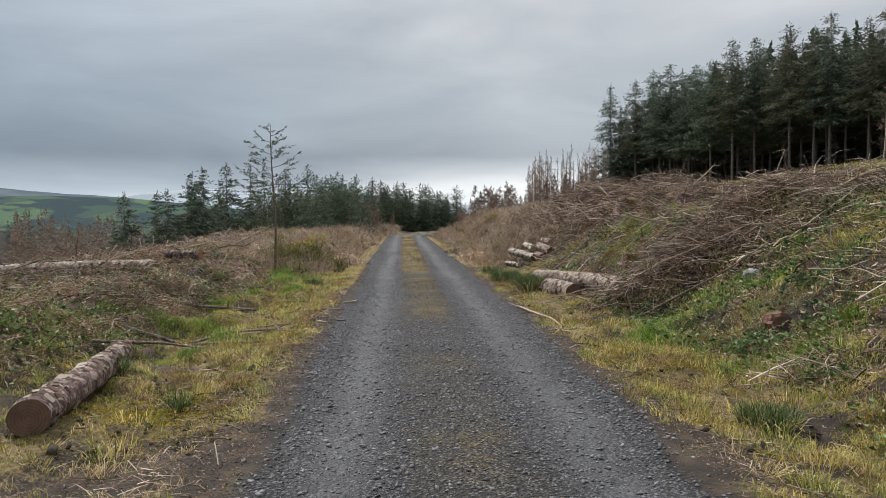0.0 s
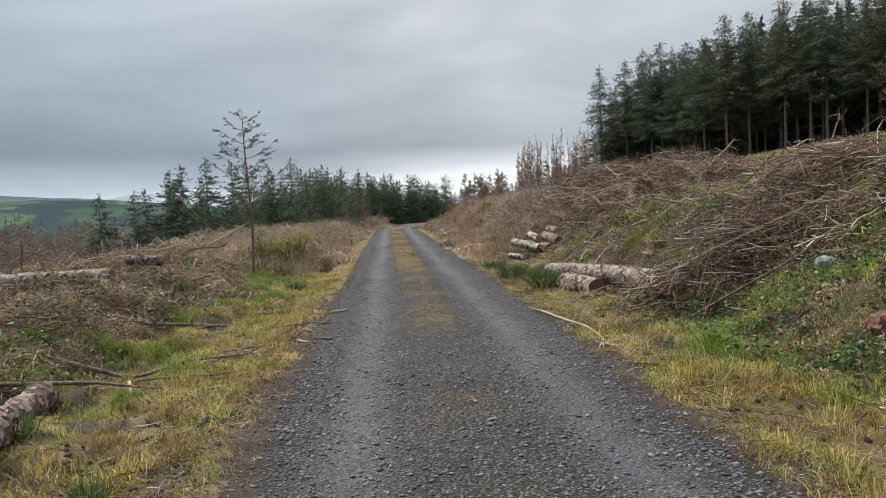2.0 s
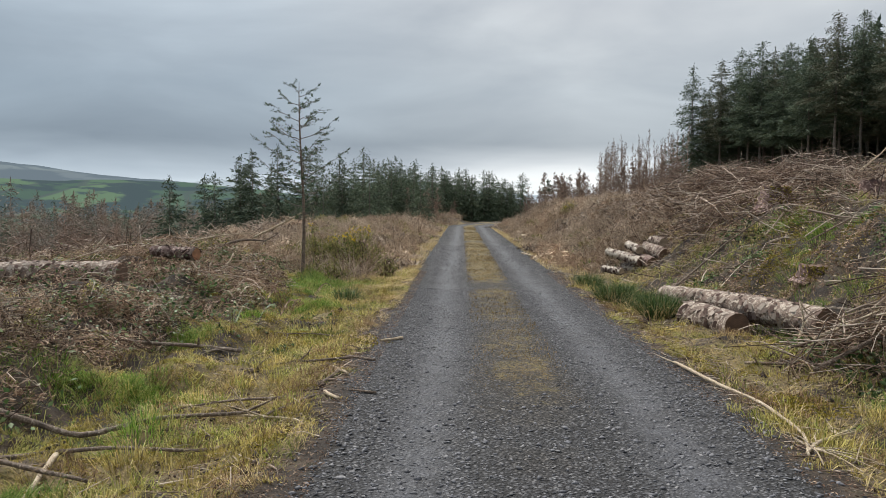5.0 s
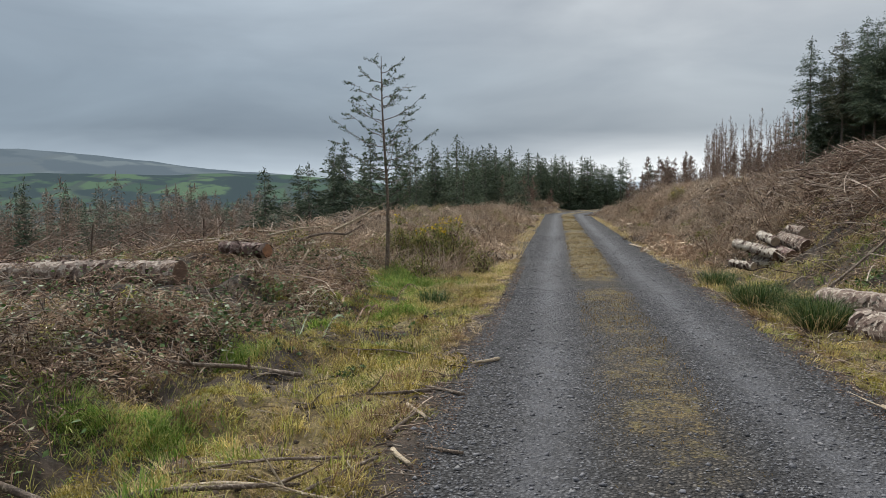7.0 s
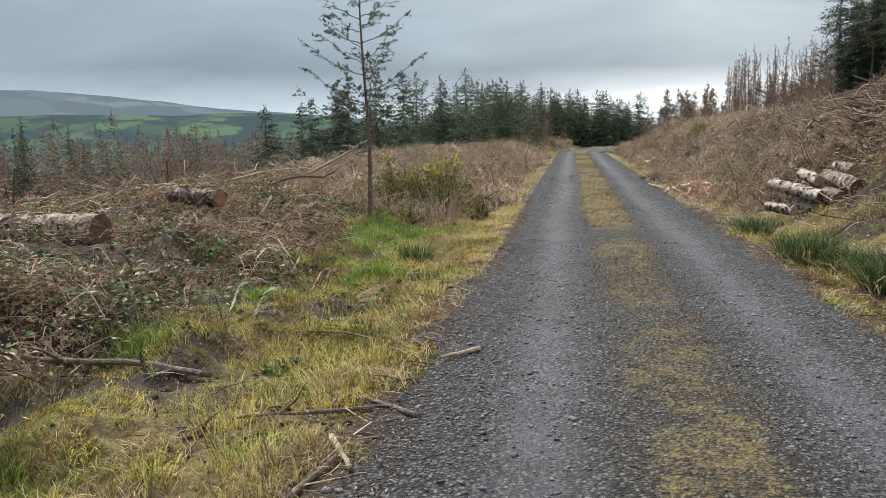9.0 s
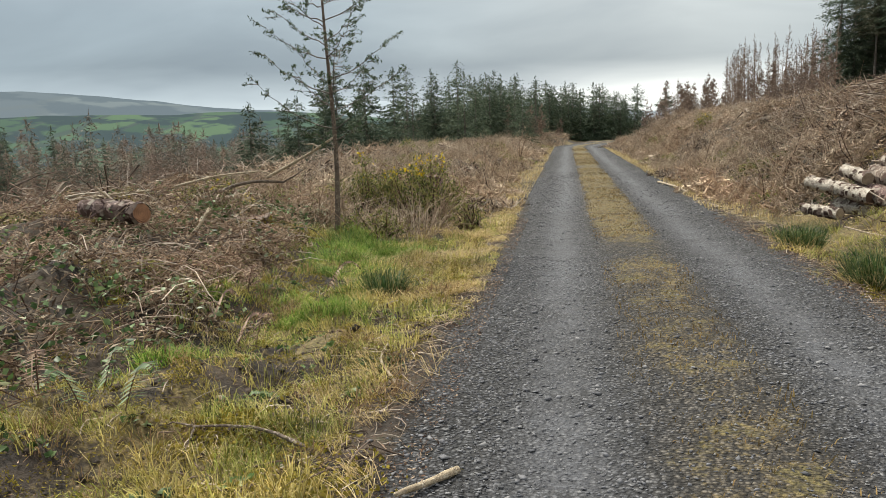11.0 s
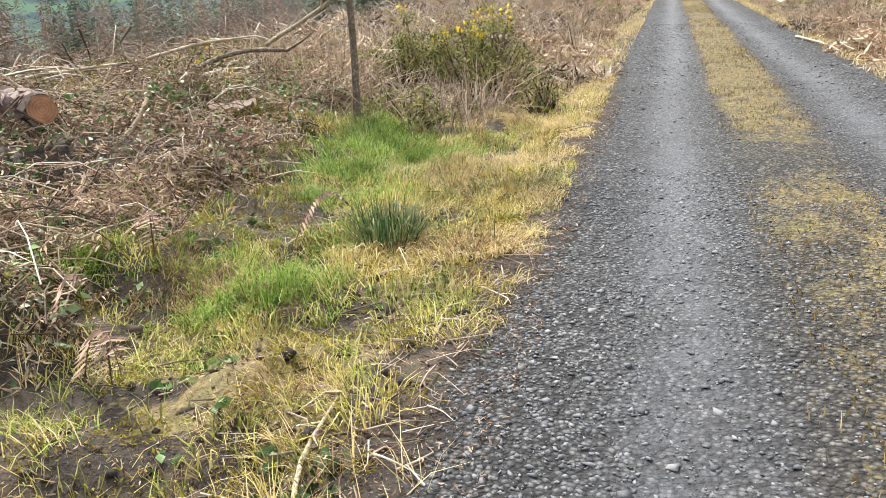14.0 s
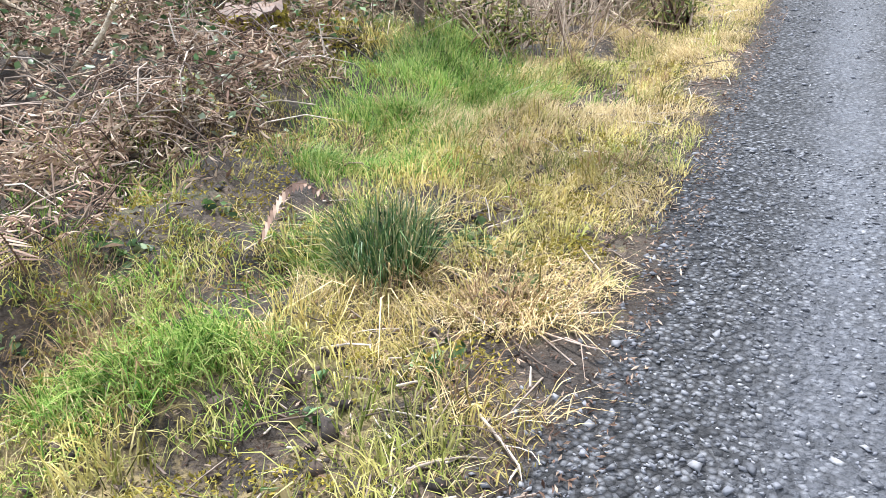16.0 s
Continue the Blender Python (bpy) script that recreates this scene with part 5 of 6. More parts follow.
def build_gorse():
    gorse(-3.95, 22.9, 0.7, 1.25, 1, 480, "green gorse bush with yellow flowers behind the sapling")
    gorse(-4.9, 23.1, 0.62, 1.05, 2, 120, "green gorse bush with few flowers")
    gorse(-3.05, 22.1, 0.22, 0.55, 3, 0, "small dark gorse bush at the verge")
    gorse(-4.2, 20.9, 0.5, 0.45, 4, 0, "low dark green bush at the sapling's foot")
    gorse(-6.6, 20.9, 0.5, 0.4, 5, 60, "low yellow-green gorse on the bank")
    gorse(3.0, 45.0, 0.5, 0.8, 6, 120, "small gorse bush with yellow flowers by the bend")


build_gorse()


# ---- sapling ----
def sapling():
    rng = np.random.default_rng(3)
    x, y, tall = -4.6, 20.55, 4.05
    e = thing("spruce_sapling", (x, y, gz(x, y) - 0.03), "thin sparse young conifer with open upswept branches", "tree")
    t = np.linspace(0, 1, 14)
    axis = np.stack([0.05 * np.sin(t * 5), 0.03 * np.sin(t * 7 + 1), t * tall], -1)
    part("trunk", smooth(mesh_np("trunk", *tubes(axis[None], (0.036 * (1 - t) ** 0.8 + 0.005)[None], 8))), M_BRANCH, e)
    limbs = []
    a = 0.3
    for h in np.arange(0.31, 0.97, 0.056):
        for k in range(3 if h < 0.9 else 2):
            limbs.append((h + rng.normal(0, 0.007), a + k * 2.1 + rng.normal(0, 0.3), (1.16 - 0.9 * max(0, h - 0.4) / 0.6) * (0.5 if h < 0.36 else 1.0) * rng.uniform(0.55, 1.05)))
        a += 0.95
    needles = []
    for h, a, ln in limbs:
        p0 = np.array([np.interp(h, t, axis[:, 0]), np.interp(h, t, axis[:, 1]), h * tall])
        d = np.array([math.cos(a), math.sin(a), 0])
        s = np.linspace(0, 1, 8)
        p = p0 + d * (s * ln)[:, None] + np.array([0, 0, 1.0]) * (0.22 * ln * s + 0.34 * ln * s ** 2.0)[:, None] + rng.normal(0, 0.012, (8, 3))
        lines, radii = [p], [np.linspace(0.009, 0.0025, 8)]
        for _ in range(int(9 * ln) + 2):
            q = p[rng.integers(2, 8)]
            dd = d * rng.uniform(0.3, 1) + np.array([-d[1], d[0], 0]) * rng.choice([-1, 1]) * rng.uniform(0.4, 1) + np.array([0, 0, rng.uniform(0.0, 0.5)])
            dd *= rng.uniform(0.10, 0.28) / np.linalg.norm(dd)
            lines.append(q + dd * np.linspace(0, 1, 8)[:, None])
            radii.append(np.linspace(0.004, 0.0015, 8))
        for l in lines:
            for _ in range(20):
                q = l[rng.integers(3, 8)] + rng.normal(0, 0.014, 3)
                needles.append(q)
        part("limb", mesh_np("limb", *tubes(np.array(lines), np.array(radii), 4)), M_TRUNK, e)
    c = np.array(needles)
    c = c[rng.random(len(c)) < 0.85]
    part("needles", mesh_np("needles", *leaves(c, rng.uniform(0.012, 0.032, len(c)), rng, 0, 0.3)), M_NEEDLE, e, "sparse grey-green needles")


sapling()


# ---- rush tufts ----
def rush(x, y, wide, tall, n, seed, label):
    n = int(n * 1.9)
    rng = np.random.default_rng(seed)
    a, r = rng.uniform(0, 6.28, n), np.sqrt(rng.random(n)) * wide * 0.45
    base = np.stack([np.cos(a) * r, np.sin(a) * r, np.full(n, -0.02)], -1)
    lean = np.stack([np.cos(a), np.sin(a)], -1) * (r / wide * 1.5)[:, None] * tall * rng.uniform(0.3, 1.1, (n, 1)) + rng.normal(0, 0.24, (n, 2)) * tall
    h = tall * rng.uniform(0.5, 1.1, n)
    v, f = blades(base, h, lean * 0.95, rng.uniform(0.0035, 0.0075, n), rng.uniform(0, 0.6, n), rng)
    e = thing("rush_tuft", (x, y, gz(x, y)), label, "grass tuft", "rush tufts")
    part("blade_clump", mesh_np("blade_clump", v, f), M_RUSH, e)["kind"] = "stuff"
    m = n // 7
    v, f = blades(base[:m] * 1.1, h[:m] * 0.75, lean[:m] * 1.9, rng.uniform(0.004, 0.009, m), rng.uniform(0, 0.5, m), rng)
    part("dead_blade_clump", mesh_np("dead_blade_clump", v, f), M_STRAW, e, "withered straw-coloured blades")["kind"] = "stuff"


def build_rushes():
    rush(-3.06, 17.7, 0.36, 0.36, 300, 1, "dark green rush tuft at the edge of the track")
    rush(1.32, 20.7, 0.5, 0.42, 520, 2, "dark green rush tuft beside the track")
    rush(1.52, 18.4, 0.62, 0.5, 800, 3, "dark green rush clump beside the logs")
    rush(1.88, 17.9, 0.5, 0.46, 520, 5, "dark green rush clump beside the logs")
    rush(2.02, 17.05, 0.62, 0.55, 800, 4, "tall dark green rush clump beside the logs")
    rush(-3.38, 7.72, 0.28, 0.26, 220, 7, "small green rush tuft in the verge")
    rush(-2.33, 6.6, 0.22, 0.22, 160, 8, "small green rush tuft in the verge")
    rush(2.6, 6.0, 0.5, 0.22, 380, 9, "dark low rush tuft in the ditch")


build_rushes()


# ---- grass, litter, gravel ----
def grass(name, n, where, tall, wide, mat, label, seed, lean=0.5, clump=0):
    rng = np.random.default_rng(seed)
    x, y = where(rng, n)
    if clump:
        k = len(x) // clump
        x = np.repeat(x[:k], clump) + rng.normal(0, 0.028, k * clump)
        y = np.repeat(y[:k], clump) + rng.normal(0, 0.028, k * clump)
    m = len(x)
    h = rng.uniform(*tall, m) * (0.75 + 0.35 * fbm(x, y, 1.3, 2, seed))
    comb = np.stack([fbm(x, y, 0.9, 2, seed + 3), fbm(x, y, 0.9, 2, seed + 4)], -1)
    le = (rng.normal(0, 0.6, (m, 2)) + comb * 0.8) * (h * lean)[:, None]
    v, f = blades(on_ground(x, y, -0.01), h, le, rng.uniform(*wide, m), rng.uniform(0.0, 0.5, m), rng)
    return stuff(name, v, f, mat, label, "grass")


def strip(u0, u1, y0, y1, patch=None, power=1.0, fade=0.0):
    def where(rng, n):
        y = y0 + (y1 - y0) * rng.random(n) ** power
        x = road_x(y) + rng.uniform(u0, u1, n)
        if patch:
            seed, scale, cut = patch
            keep = fbm(x, y, scale, 3, seed) + rng.normal(0, 0.12, n) > cut
            x, y = x[keep], y[keep]
        keep = rng.random(len(x)) > muddy(x, y) * 0.85
        if patch and y1 <= 25:
            keep &= fbm(x, y, 2.6, 2, 91) + rng.normal(0, 0.16, len(x)) > -0.3
        if u0 < -3.9 and u1 < -1:
            keep &= road_x(y) - x < bank_foot(y) + rng.normal(0.1, 0.2, len(x))
        if fade:
            keep &= rng.random(len(x)) < step(y0, y0 + fade, y)
        return x[keep], y[keep]
    return where


def disc(spots):
    def where(rng, n):
        s = np.array(spots)
        k = rng.choice(len(s), n, p=s[:, 2] ** 2 / (s[:, 2] ** 2).sum())
        a, r = rng.uniform(0, 6.28, n), np.abs(rng.normal(0, 0.62, n)) * s[k, 2]
        return s[k, 0] + np.cos(a) * r, s[k, 1] + np.sin(a) * r
    return where


def build_grass():
    # short yellow moss-grass of the verges, in tufts
    grass("verge_grass", 70000, strip(-4.6, -1.58, 12.5, 20, (13, 1.0, -0.3)), (0.02, 0.10), (0.003, 0.006), M_GRASS_Y, "short yellowed grass on the track verge", 1, 1.0, 9)
    grass("verge_grass_beyond", 26000, strip(-4.6, -1.6, 20, 25, (13, 1.0, -0.3)), (0.03, 0.12), (0.004, 0.007), M_GRASS_Y, "short yellowed grass on the track verge", 14, 0.9, 6)
    grass("verge_grass_near", 56000, strip(-4.6, -1.6, 2.5, 12.5, (13, 1.0, -0.28)), (0.02, 0.10), (0.004, 0.007), M_GRASS_Y, "short yellowed grass on the track verge", 2, 1.0, 9)
    grass("verge_grass_east", 52000, strip(1.5, 3.4, 3, 22, (13, 1.0, -0.15)), (0.03, 0.13), (0.004, 0.008), M_GRASS_Y, "short yellowed grass on the eastern verge", 3, 1.0, 9)
    grass("verge_grass_far", 9000, strip(-3.2, -1.6, 24, 62, (13, 0.6, -0.9)), (0.05, 0.18), (0.008, 0.018), M_STRAW, "pale dry grass along the far verge", 4, 0.6)
    grass("verge_grass_far_east", 7000, strip(1.55, 2.8, 24, 62, (13, 0.6, -0.9)), (0.05, 0.18), (0.008, 0.018), M_STRAW, "pale dry grass along the far eastern verge", 20, 0.6)
    grass("straw_tufts", 22000, strip(-3.4, -1.6, 4, 24, (19, 0.8, 0.0)), (0.05, 0.16), (0.003, 0.005), M_STRAW, "pale dead grass tufts on the verge", 5, 1.6, 16)
    grass("straw_tufts_east", 18000, strip(1.7, 5.0, 3, 24, (19, 0.8, 0.0)), (0.08, 0.24), (0.003, 0.006), M_STRAW, "pale dead grass tufts on the eastern bank", 6, 1.6, 16)
    grass("foot_grass", 60000, strip(-4.9, -1.9, 7, 21, (35, 0.9, -0.6)), (0.04, 0.16), (0.004, 0.007), M_GRASS_Y, "rough olive grass along the foot of the bank", 18, 1.1, 11)
    grass("foot_green", 20000, strip(-4.9, -2.7, 7, 21, (37, 0.8, 0.18)), (0.04, 0.15), (0.004, 0.007), M_GRASS_G, "fresh green grass along the foot of the bank", 19, 1.1, 11)
    # fresh green patches
    green = [(-3.7, 20.0, 0.6), (-4.2, 20.5, 0.4), (-3.9, 19.2, 0.5), (-3.6, 18.6, 0.35), (-4.45, 17.7, 0.25), (-4.3, 16.6, 0.25), (-3.5, 16.6, 0.25), (-3.77, 11.74, 0.42), (-4.37, 11.67, 0.3), (-5.0, 11.2, 0.3), (-4.1, 13.6, 0.3),
             (-4.9, 9.2, 0.6), (-4.7, 8.2, 0.5), (-4.4, 9.9, 0.4), (-3.1, 8.9, 0.3), (-3.8, 15.1, 0.25), (-5.6, 8.0, 0.6), (-5.8, 9.6, 0.6), (-3.3, 16.9, 0.3), (-3.35, 17.7, 0.3), (-4.3, 20.0, 0.4), (-3.9, 18.4, 0.3), (-5.6, 12.6, 0.3), (-6.2, 14.6, 0.3), (-5.2, 16.9, 0.25), (-4.9, 14.6, 0.22)]
    grass("green_grass", 44000, disc(green), (0.06, 0.20), (0.004, 0.007), M_GRASS_G, "fresh green grass in hollows of the bank", 7, 0.9, 10)
    bank = [(3.5, 11.4, 0.5), (2.9, 10.5, 0.5), (3.3, 9.6, 0.5), (4.6, 11.2, 0.35), (5.6, 11.8, 0.35), (3.9, 11.3, 0.4), (3.2, 15.2, 0.35), (3.6, 15.9, 0.4), (4.9, 18.2, 0.3), (4.7, 8.6, 0.4), (3.8, 8.2, 0.5), (6.4, 11.0, 0.5), (7.4, 14.0, 0.4), (6.6, 9.6, 0.5)]
    grass("bank_grass", 28000, disc(bank), (0.06, 0.22), (0.004, 0.008), M_GRASS_G, "rough green grass on the eastern bank", 8, 1.0, 12)
    grass("slope_grass", 70000, strip(2.9, 10, 4, 24, (17, 0.5, -0.25)), (0.05, 0.22), (0.004, 0.010), M_GRASS_Y, "rough yellow-green grass over the slope", 9, 1.0, 10)
    grass("near_bank_grass", 36000, strip(2.9, 8.5, 4.5, 14.5, (23, 0.6, -0.2)), (0.05, 0.2), (0.004, 0.008), M_GRASS_Y, "rough yellow-green grass on the near bank", 15, 1.0, 10)
    grass("pale_verge_straw", 62000, strip(-3.3, -1.6, 17.4, 24.5, (25, 0.6, -0.4)), (0.04, 0.13), (0.003, 0.006), M_STRAW, "pale straw grass on the verge", 16, 1.2, 10)
    grass("mid_slope_grass", 40000, strip(7, 22, 9, 34, (27, 0.3, -0.35)), (0.08, 0.26), (0.008, 0.018), M_GRASS_Y, "pale dry grass on the upper slope", 17, 1.0, 8)
    grass("upper_slope_grass", 30000, strip(9, 40, 12, 66, (17, 0.15, -0.5)), (0.15, 0.42), (0.02, 0.05), M_GRASS_Y, "rough grass on the upper slope", 10, 0.7)
    grass("rim_grass", 44000, strip(-11, -3.6, 5, 28, (15, 0.7, -0.05)), (0.08, 0.34), (0.004, 0.008), M_GRASS_Y, "yellow-green grass on the bracken bank", 11, 1.0, 10)
    # the mossy strip between the wheel tracks
    grass("middle_grass", 25000, strip(-0.45, 0.40, 11, 60, (77, 0.5, -0.25), 1.3, 11.0), (0.02, 0.07), (0.004, 0.010), M_MIDDLE, "short yellow moss and grass between the wheel tracks", 12, 0.7)
    grass("middle_grass_near", 9000, strip(-0.5, 0.45, 2.5, 15, (77, 0.5, 0.22)), (0.01, 0.045), (0.003, 0.006), M_MIDDLE, "sparse moss between the wheel tracks", 13, 0.8)


build_grass()


def litter():
    rng = np.random.default_rng(55)
    # dead bracken and bramble over the western bank
    n = 46000
    w = 3.0 + rng.gamma(2.0, 1.15, n)
    y = 24.5 - 19 * rng.random(n) ** 1.35
    x = road_x(y) - w
    keep = (fbm(x, y, 0.55, 3, 33) + rng.normal(0, 0.2, n) + 0.5 * step(3.4, 4.6, w) > 0.24) & (w < 9.5) & (w > bank_foot(y) + rng.normal(0, 0.12, n))
    x, y, w = x[keep], y[keep], w[keep]
    z = height(x, y) + rng.uniform(0, 0.26, len(x)) * step(2.9, 4.2, w) * (0.6 + 0.5 * fbm(x, y, 1.2, 2, 2))
    stuff("dead_bracken", *leaves(np.stack([x, y, z], -1), rng.uniform(0.016, 0.05, len(x)), rng, 0.3, 0.2), M_BRACKEN, "crumpled brown dead bracken on the bank", "bracken")
    n = 15000
    w = 2.9 + rng.gamma(2.2, 1.3, n)
    y = 5 + 21 * rng.random(n)
    x = road_x(y) - w
    keep = (fbm(x, y, 0.7, 3, 39) + rng.normal(0, 0.12, n) > 0.08) & (w < 9.5) & (w > bank_foot(y) - 0.1)
    x, y, w = x[keep], y[keep], w[keep]
    z = height(x, y) + rng.uniform(0.02, 0.28, len(x)) * step(2.7, 4.0, w)
    stuff("bramble_leaves", *leaves(np.stack([x, y, z], -1), rng.uniform(0.018, 0.04, len(x)), rng, 0.5, 0.65), M_BRAMBLE, "dark green bramble leaves on the bank", "bramble")
    # eastern bank
    n = 40000
    u = 3.2 + rng.gamma(1.6, 1.7, n)
    y = 4 + 30 * rng.random(n)
    x = road_x(y) + u
    keep = (fbm(x, y, 0.6, 3, 53) + rng.normal(0, 0.3, n) > -0.15) & (u < 16)
    x, y, u = x[keep], y[keep], u[keep]
    z = height(x, y) + (0.02 + heap_top(x, y) * 0.7) * rng.random(len(x)) + rng.uniform(0, 0.1, len(x))
    stuff("bank_litter", *leaves(np.stack([x, y, z], -1), rng.uniform(0.016, 0.05, len(x)), rng, 0.4, 0.3), M_BRACKEN, "brown dead leaves and needles on the slope", "litter")
    n = 22000
    u = 3.0 + rng.gamma(2.0, 0.9, n)
    y = 4.5 + 17 * rng.random(n)
    x = road_x(y) + u
    keep = (fbm(x, y, 0.7, 3, 59) + rng.normal(0, 0.12, n) > 0.1) & (u < 9)
    x, y = x[keep], y[keep]
    z = height(x, y) + rng.uniform(0.01, 0.16, len(x))
    stuff("bank_bramble", *leaves(np.stack([x, y, z], -1), rng.uniform(0.018, 0.04, len(x)), rng, 0.5, 0.65), M_BRAMBLE, "low dark bramble leaves on the eastern bank", "bramble")
    n = 16000
    u = rng.uniform(3.0, 8.5, n)
    y = rng.uniform(4.5, 14, n)
    x = road_x(y) + u
    keep = fbm(x, y, 0.8, 3, 61) + rng.normal(0, 0.15, n) > 0.0
    x, y = x[keep], y[keep]
    z = height(x, y) + rng.uniform(0.01, 0.2, len(x))
    stuff("bramble_thicket", *leaves(np.stack([x, y, z], -1), rng.uniform(0.02, 0.045, len(x)), rng, 0.5, 0.65), M_BRAMBLE, "dark green bramble thicket on the near bank", "bramble")
    n = 74000
    y = 3 + 20 * rng.random(n)
    u = np.where(rng.random(n) < 0.55, -1.0, 1.0) * (1.4 + np.abs(rng.normal(0, 1.1, n)))
    x = road_x(y) + u
    z = height(x, y) + rng.uniform(0.003, 0.02, n)
    stuff("verge_litter", *leaves(np.stack([x, y, z], -1), rng.uniform(0.004, 0.016, n), rng, 0.6, 0.3), M_FROND, "bits of dead leaf and bark on the verges", "litter")
    n = 26000
    spots = np.array([(-5.3, 20.2, 0.5), (-6.2, 20.5, 0.4), (-7.2, 19.0, 0.5), (-6.6, 19.8, 0.5), (-5.9, 19.4, 0.4), (-8.2, 20.2, 0.6), (-5.0, 19.9, 0.4), (4.0, 18.0, 0.5), (4.5, 18.8, 0.6), (2.7, 8.6, 0.5), (-2.5, 6.3, 0.5), (-2.3, 13.6, 0.4), (2.2, 9.3, 0.4), (5.0, 19.6, 0.5), (-2.9, 14.4, 0.35), (2.1, 11.8, 0.4)])
    k = rng.integers(len(spots), size=n)
    x = spots[k, 0] + rng.normal(0, 0.5, n) * spots[k, 2]
    y = spots[k, 1] + rng.normal(0, 0.5, n) * spots[k, 2]
    z = height(x, y) + rng.uniform(0, 0.035, n)
    stuff("moss_patches", *leaves(np.stack([x, y, z], -1), rng.uniform(0.008, 0.02, n), rng, 0.3, 0.6), M_MOSS, "bright yellow-green moss patches", "moss")
    # low ochre moss cushions over both verges
    n = 52000
    y = rng.uniform(4, 20, n)
    u = np.where(rng.random(n) < 0.7, -rng.uniform(1.75, 3.8, n), rng.uniform(1.75, 3.3, n))
    x = road_x(y) + u
    v = fbm(x, y, 1.1, 3, 47) + rng.normal(0, 0.10, n)
    keep = (v > 0.0) & (rng.random(n) > muddy(x, y) * 1.3)
    x, y, v = x[keep], y[keep], v[keep]
    z = height(x, y) + rng.uniform(0, 1, len(x)) * np.clip(0.015 + 0.10 * v, 0.01, 0.06)
    stuff("verge_moss", *leaves(np.stack([x, y, z], -1), rng.uniform(0.006, 0.014, len(x)), rng, 0.3, 0.4), M_MOSS, "low ochre and olive moss cushions on the verges", "moss")


litter()


def dome_points(spots, per, rng, low=0.5):
    """Places over and inside low mounds: spots are rows of x, y, reach, height; per is the count to the square metre."""
    s = np.array(spots)
    k = np.repeat(np.arange(len(s)), np.maximum(8, (per * s[:, 2] ** 2 * 3.14).astype(int)))
    n = len(k)
    a, q = rng.uniform(0, 6.28, n), np.sqrt(rng.random(n))
    wob = 1 + 0.25 * np.sin(a * 3 + k) + 0.15 * np.sin(a * 5 + k * 2)
    x = s[k, 0] + np.cos(a) * q * s[k, 2] * wob
    y = s[k, 1] + np.sin(a) * q * s[k, 2] * wob
    z = height(x, y) + s[k, 3] * (1 - q ** 2) * rng.uniform(low, 1.05, n)
    return np.stack([x, y, z], -1), k


def mound_spots(n, u0, u1, y0, y1, r, h, rng, far=1.0):
    y = rng.uniform(y0, y1, n)
    u = u0 + (u1 - u0) * rng.random(n) ** 1.4
    x = road_x(y) + u
    rr = rng.uniform(*r, n) * far
    return list(zip(x, y, rr, rng.uniform(*h, n)))


def clear_of_logs(spots):
    keep = []
    for p in spots:
        x, y = p[0], p[1]
        if float(road_x(y)) - 20 < x < float(road_x(y)) - 3.0 and float(road_x(y)) - x < bank_foot(y) + 0.6 * p[2]:
            continue
        on_log = (1.9 < x < 3.8 and 14.2 < y < 17.9) or (abs(x + 3.45) < 0.75 and 4.8 < y < 9.6) or (2.2 < x < 4.6 and 21.8 < y < 24.5) or (-10 < x < -5.0 and 14.6 < y < 16.3) or (abs(x - 4.15) < 0.35 and abs(y - 9.3) < 0.5) or (-5.1 < x < -3.3 and 12.65 < y < 13.3) or (-6.9 < x < -5.3 and 16.9 < y < 18.4)
        if not on_log:
            keep.append(p)
    return keep


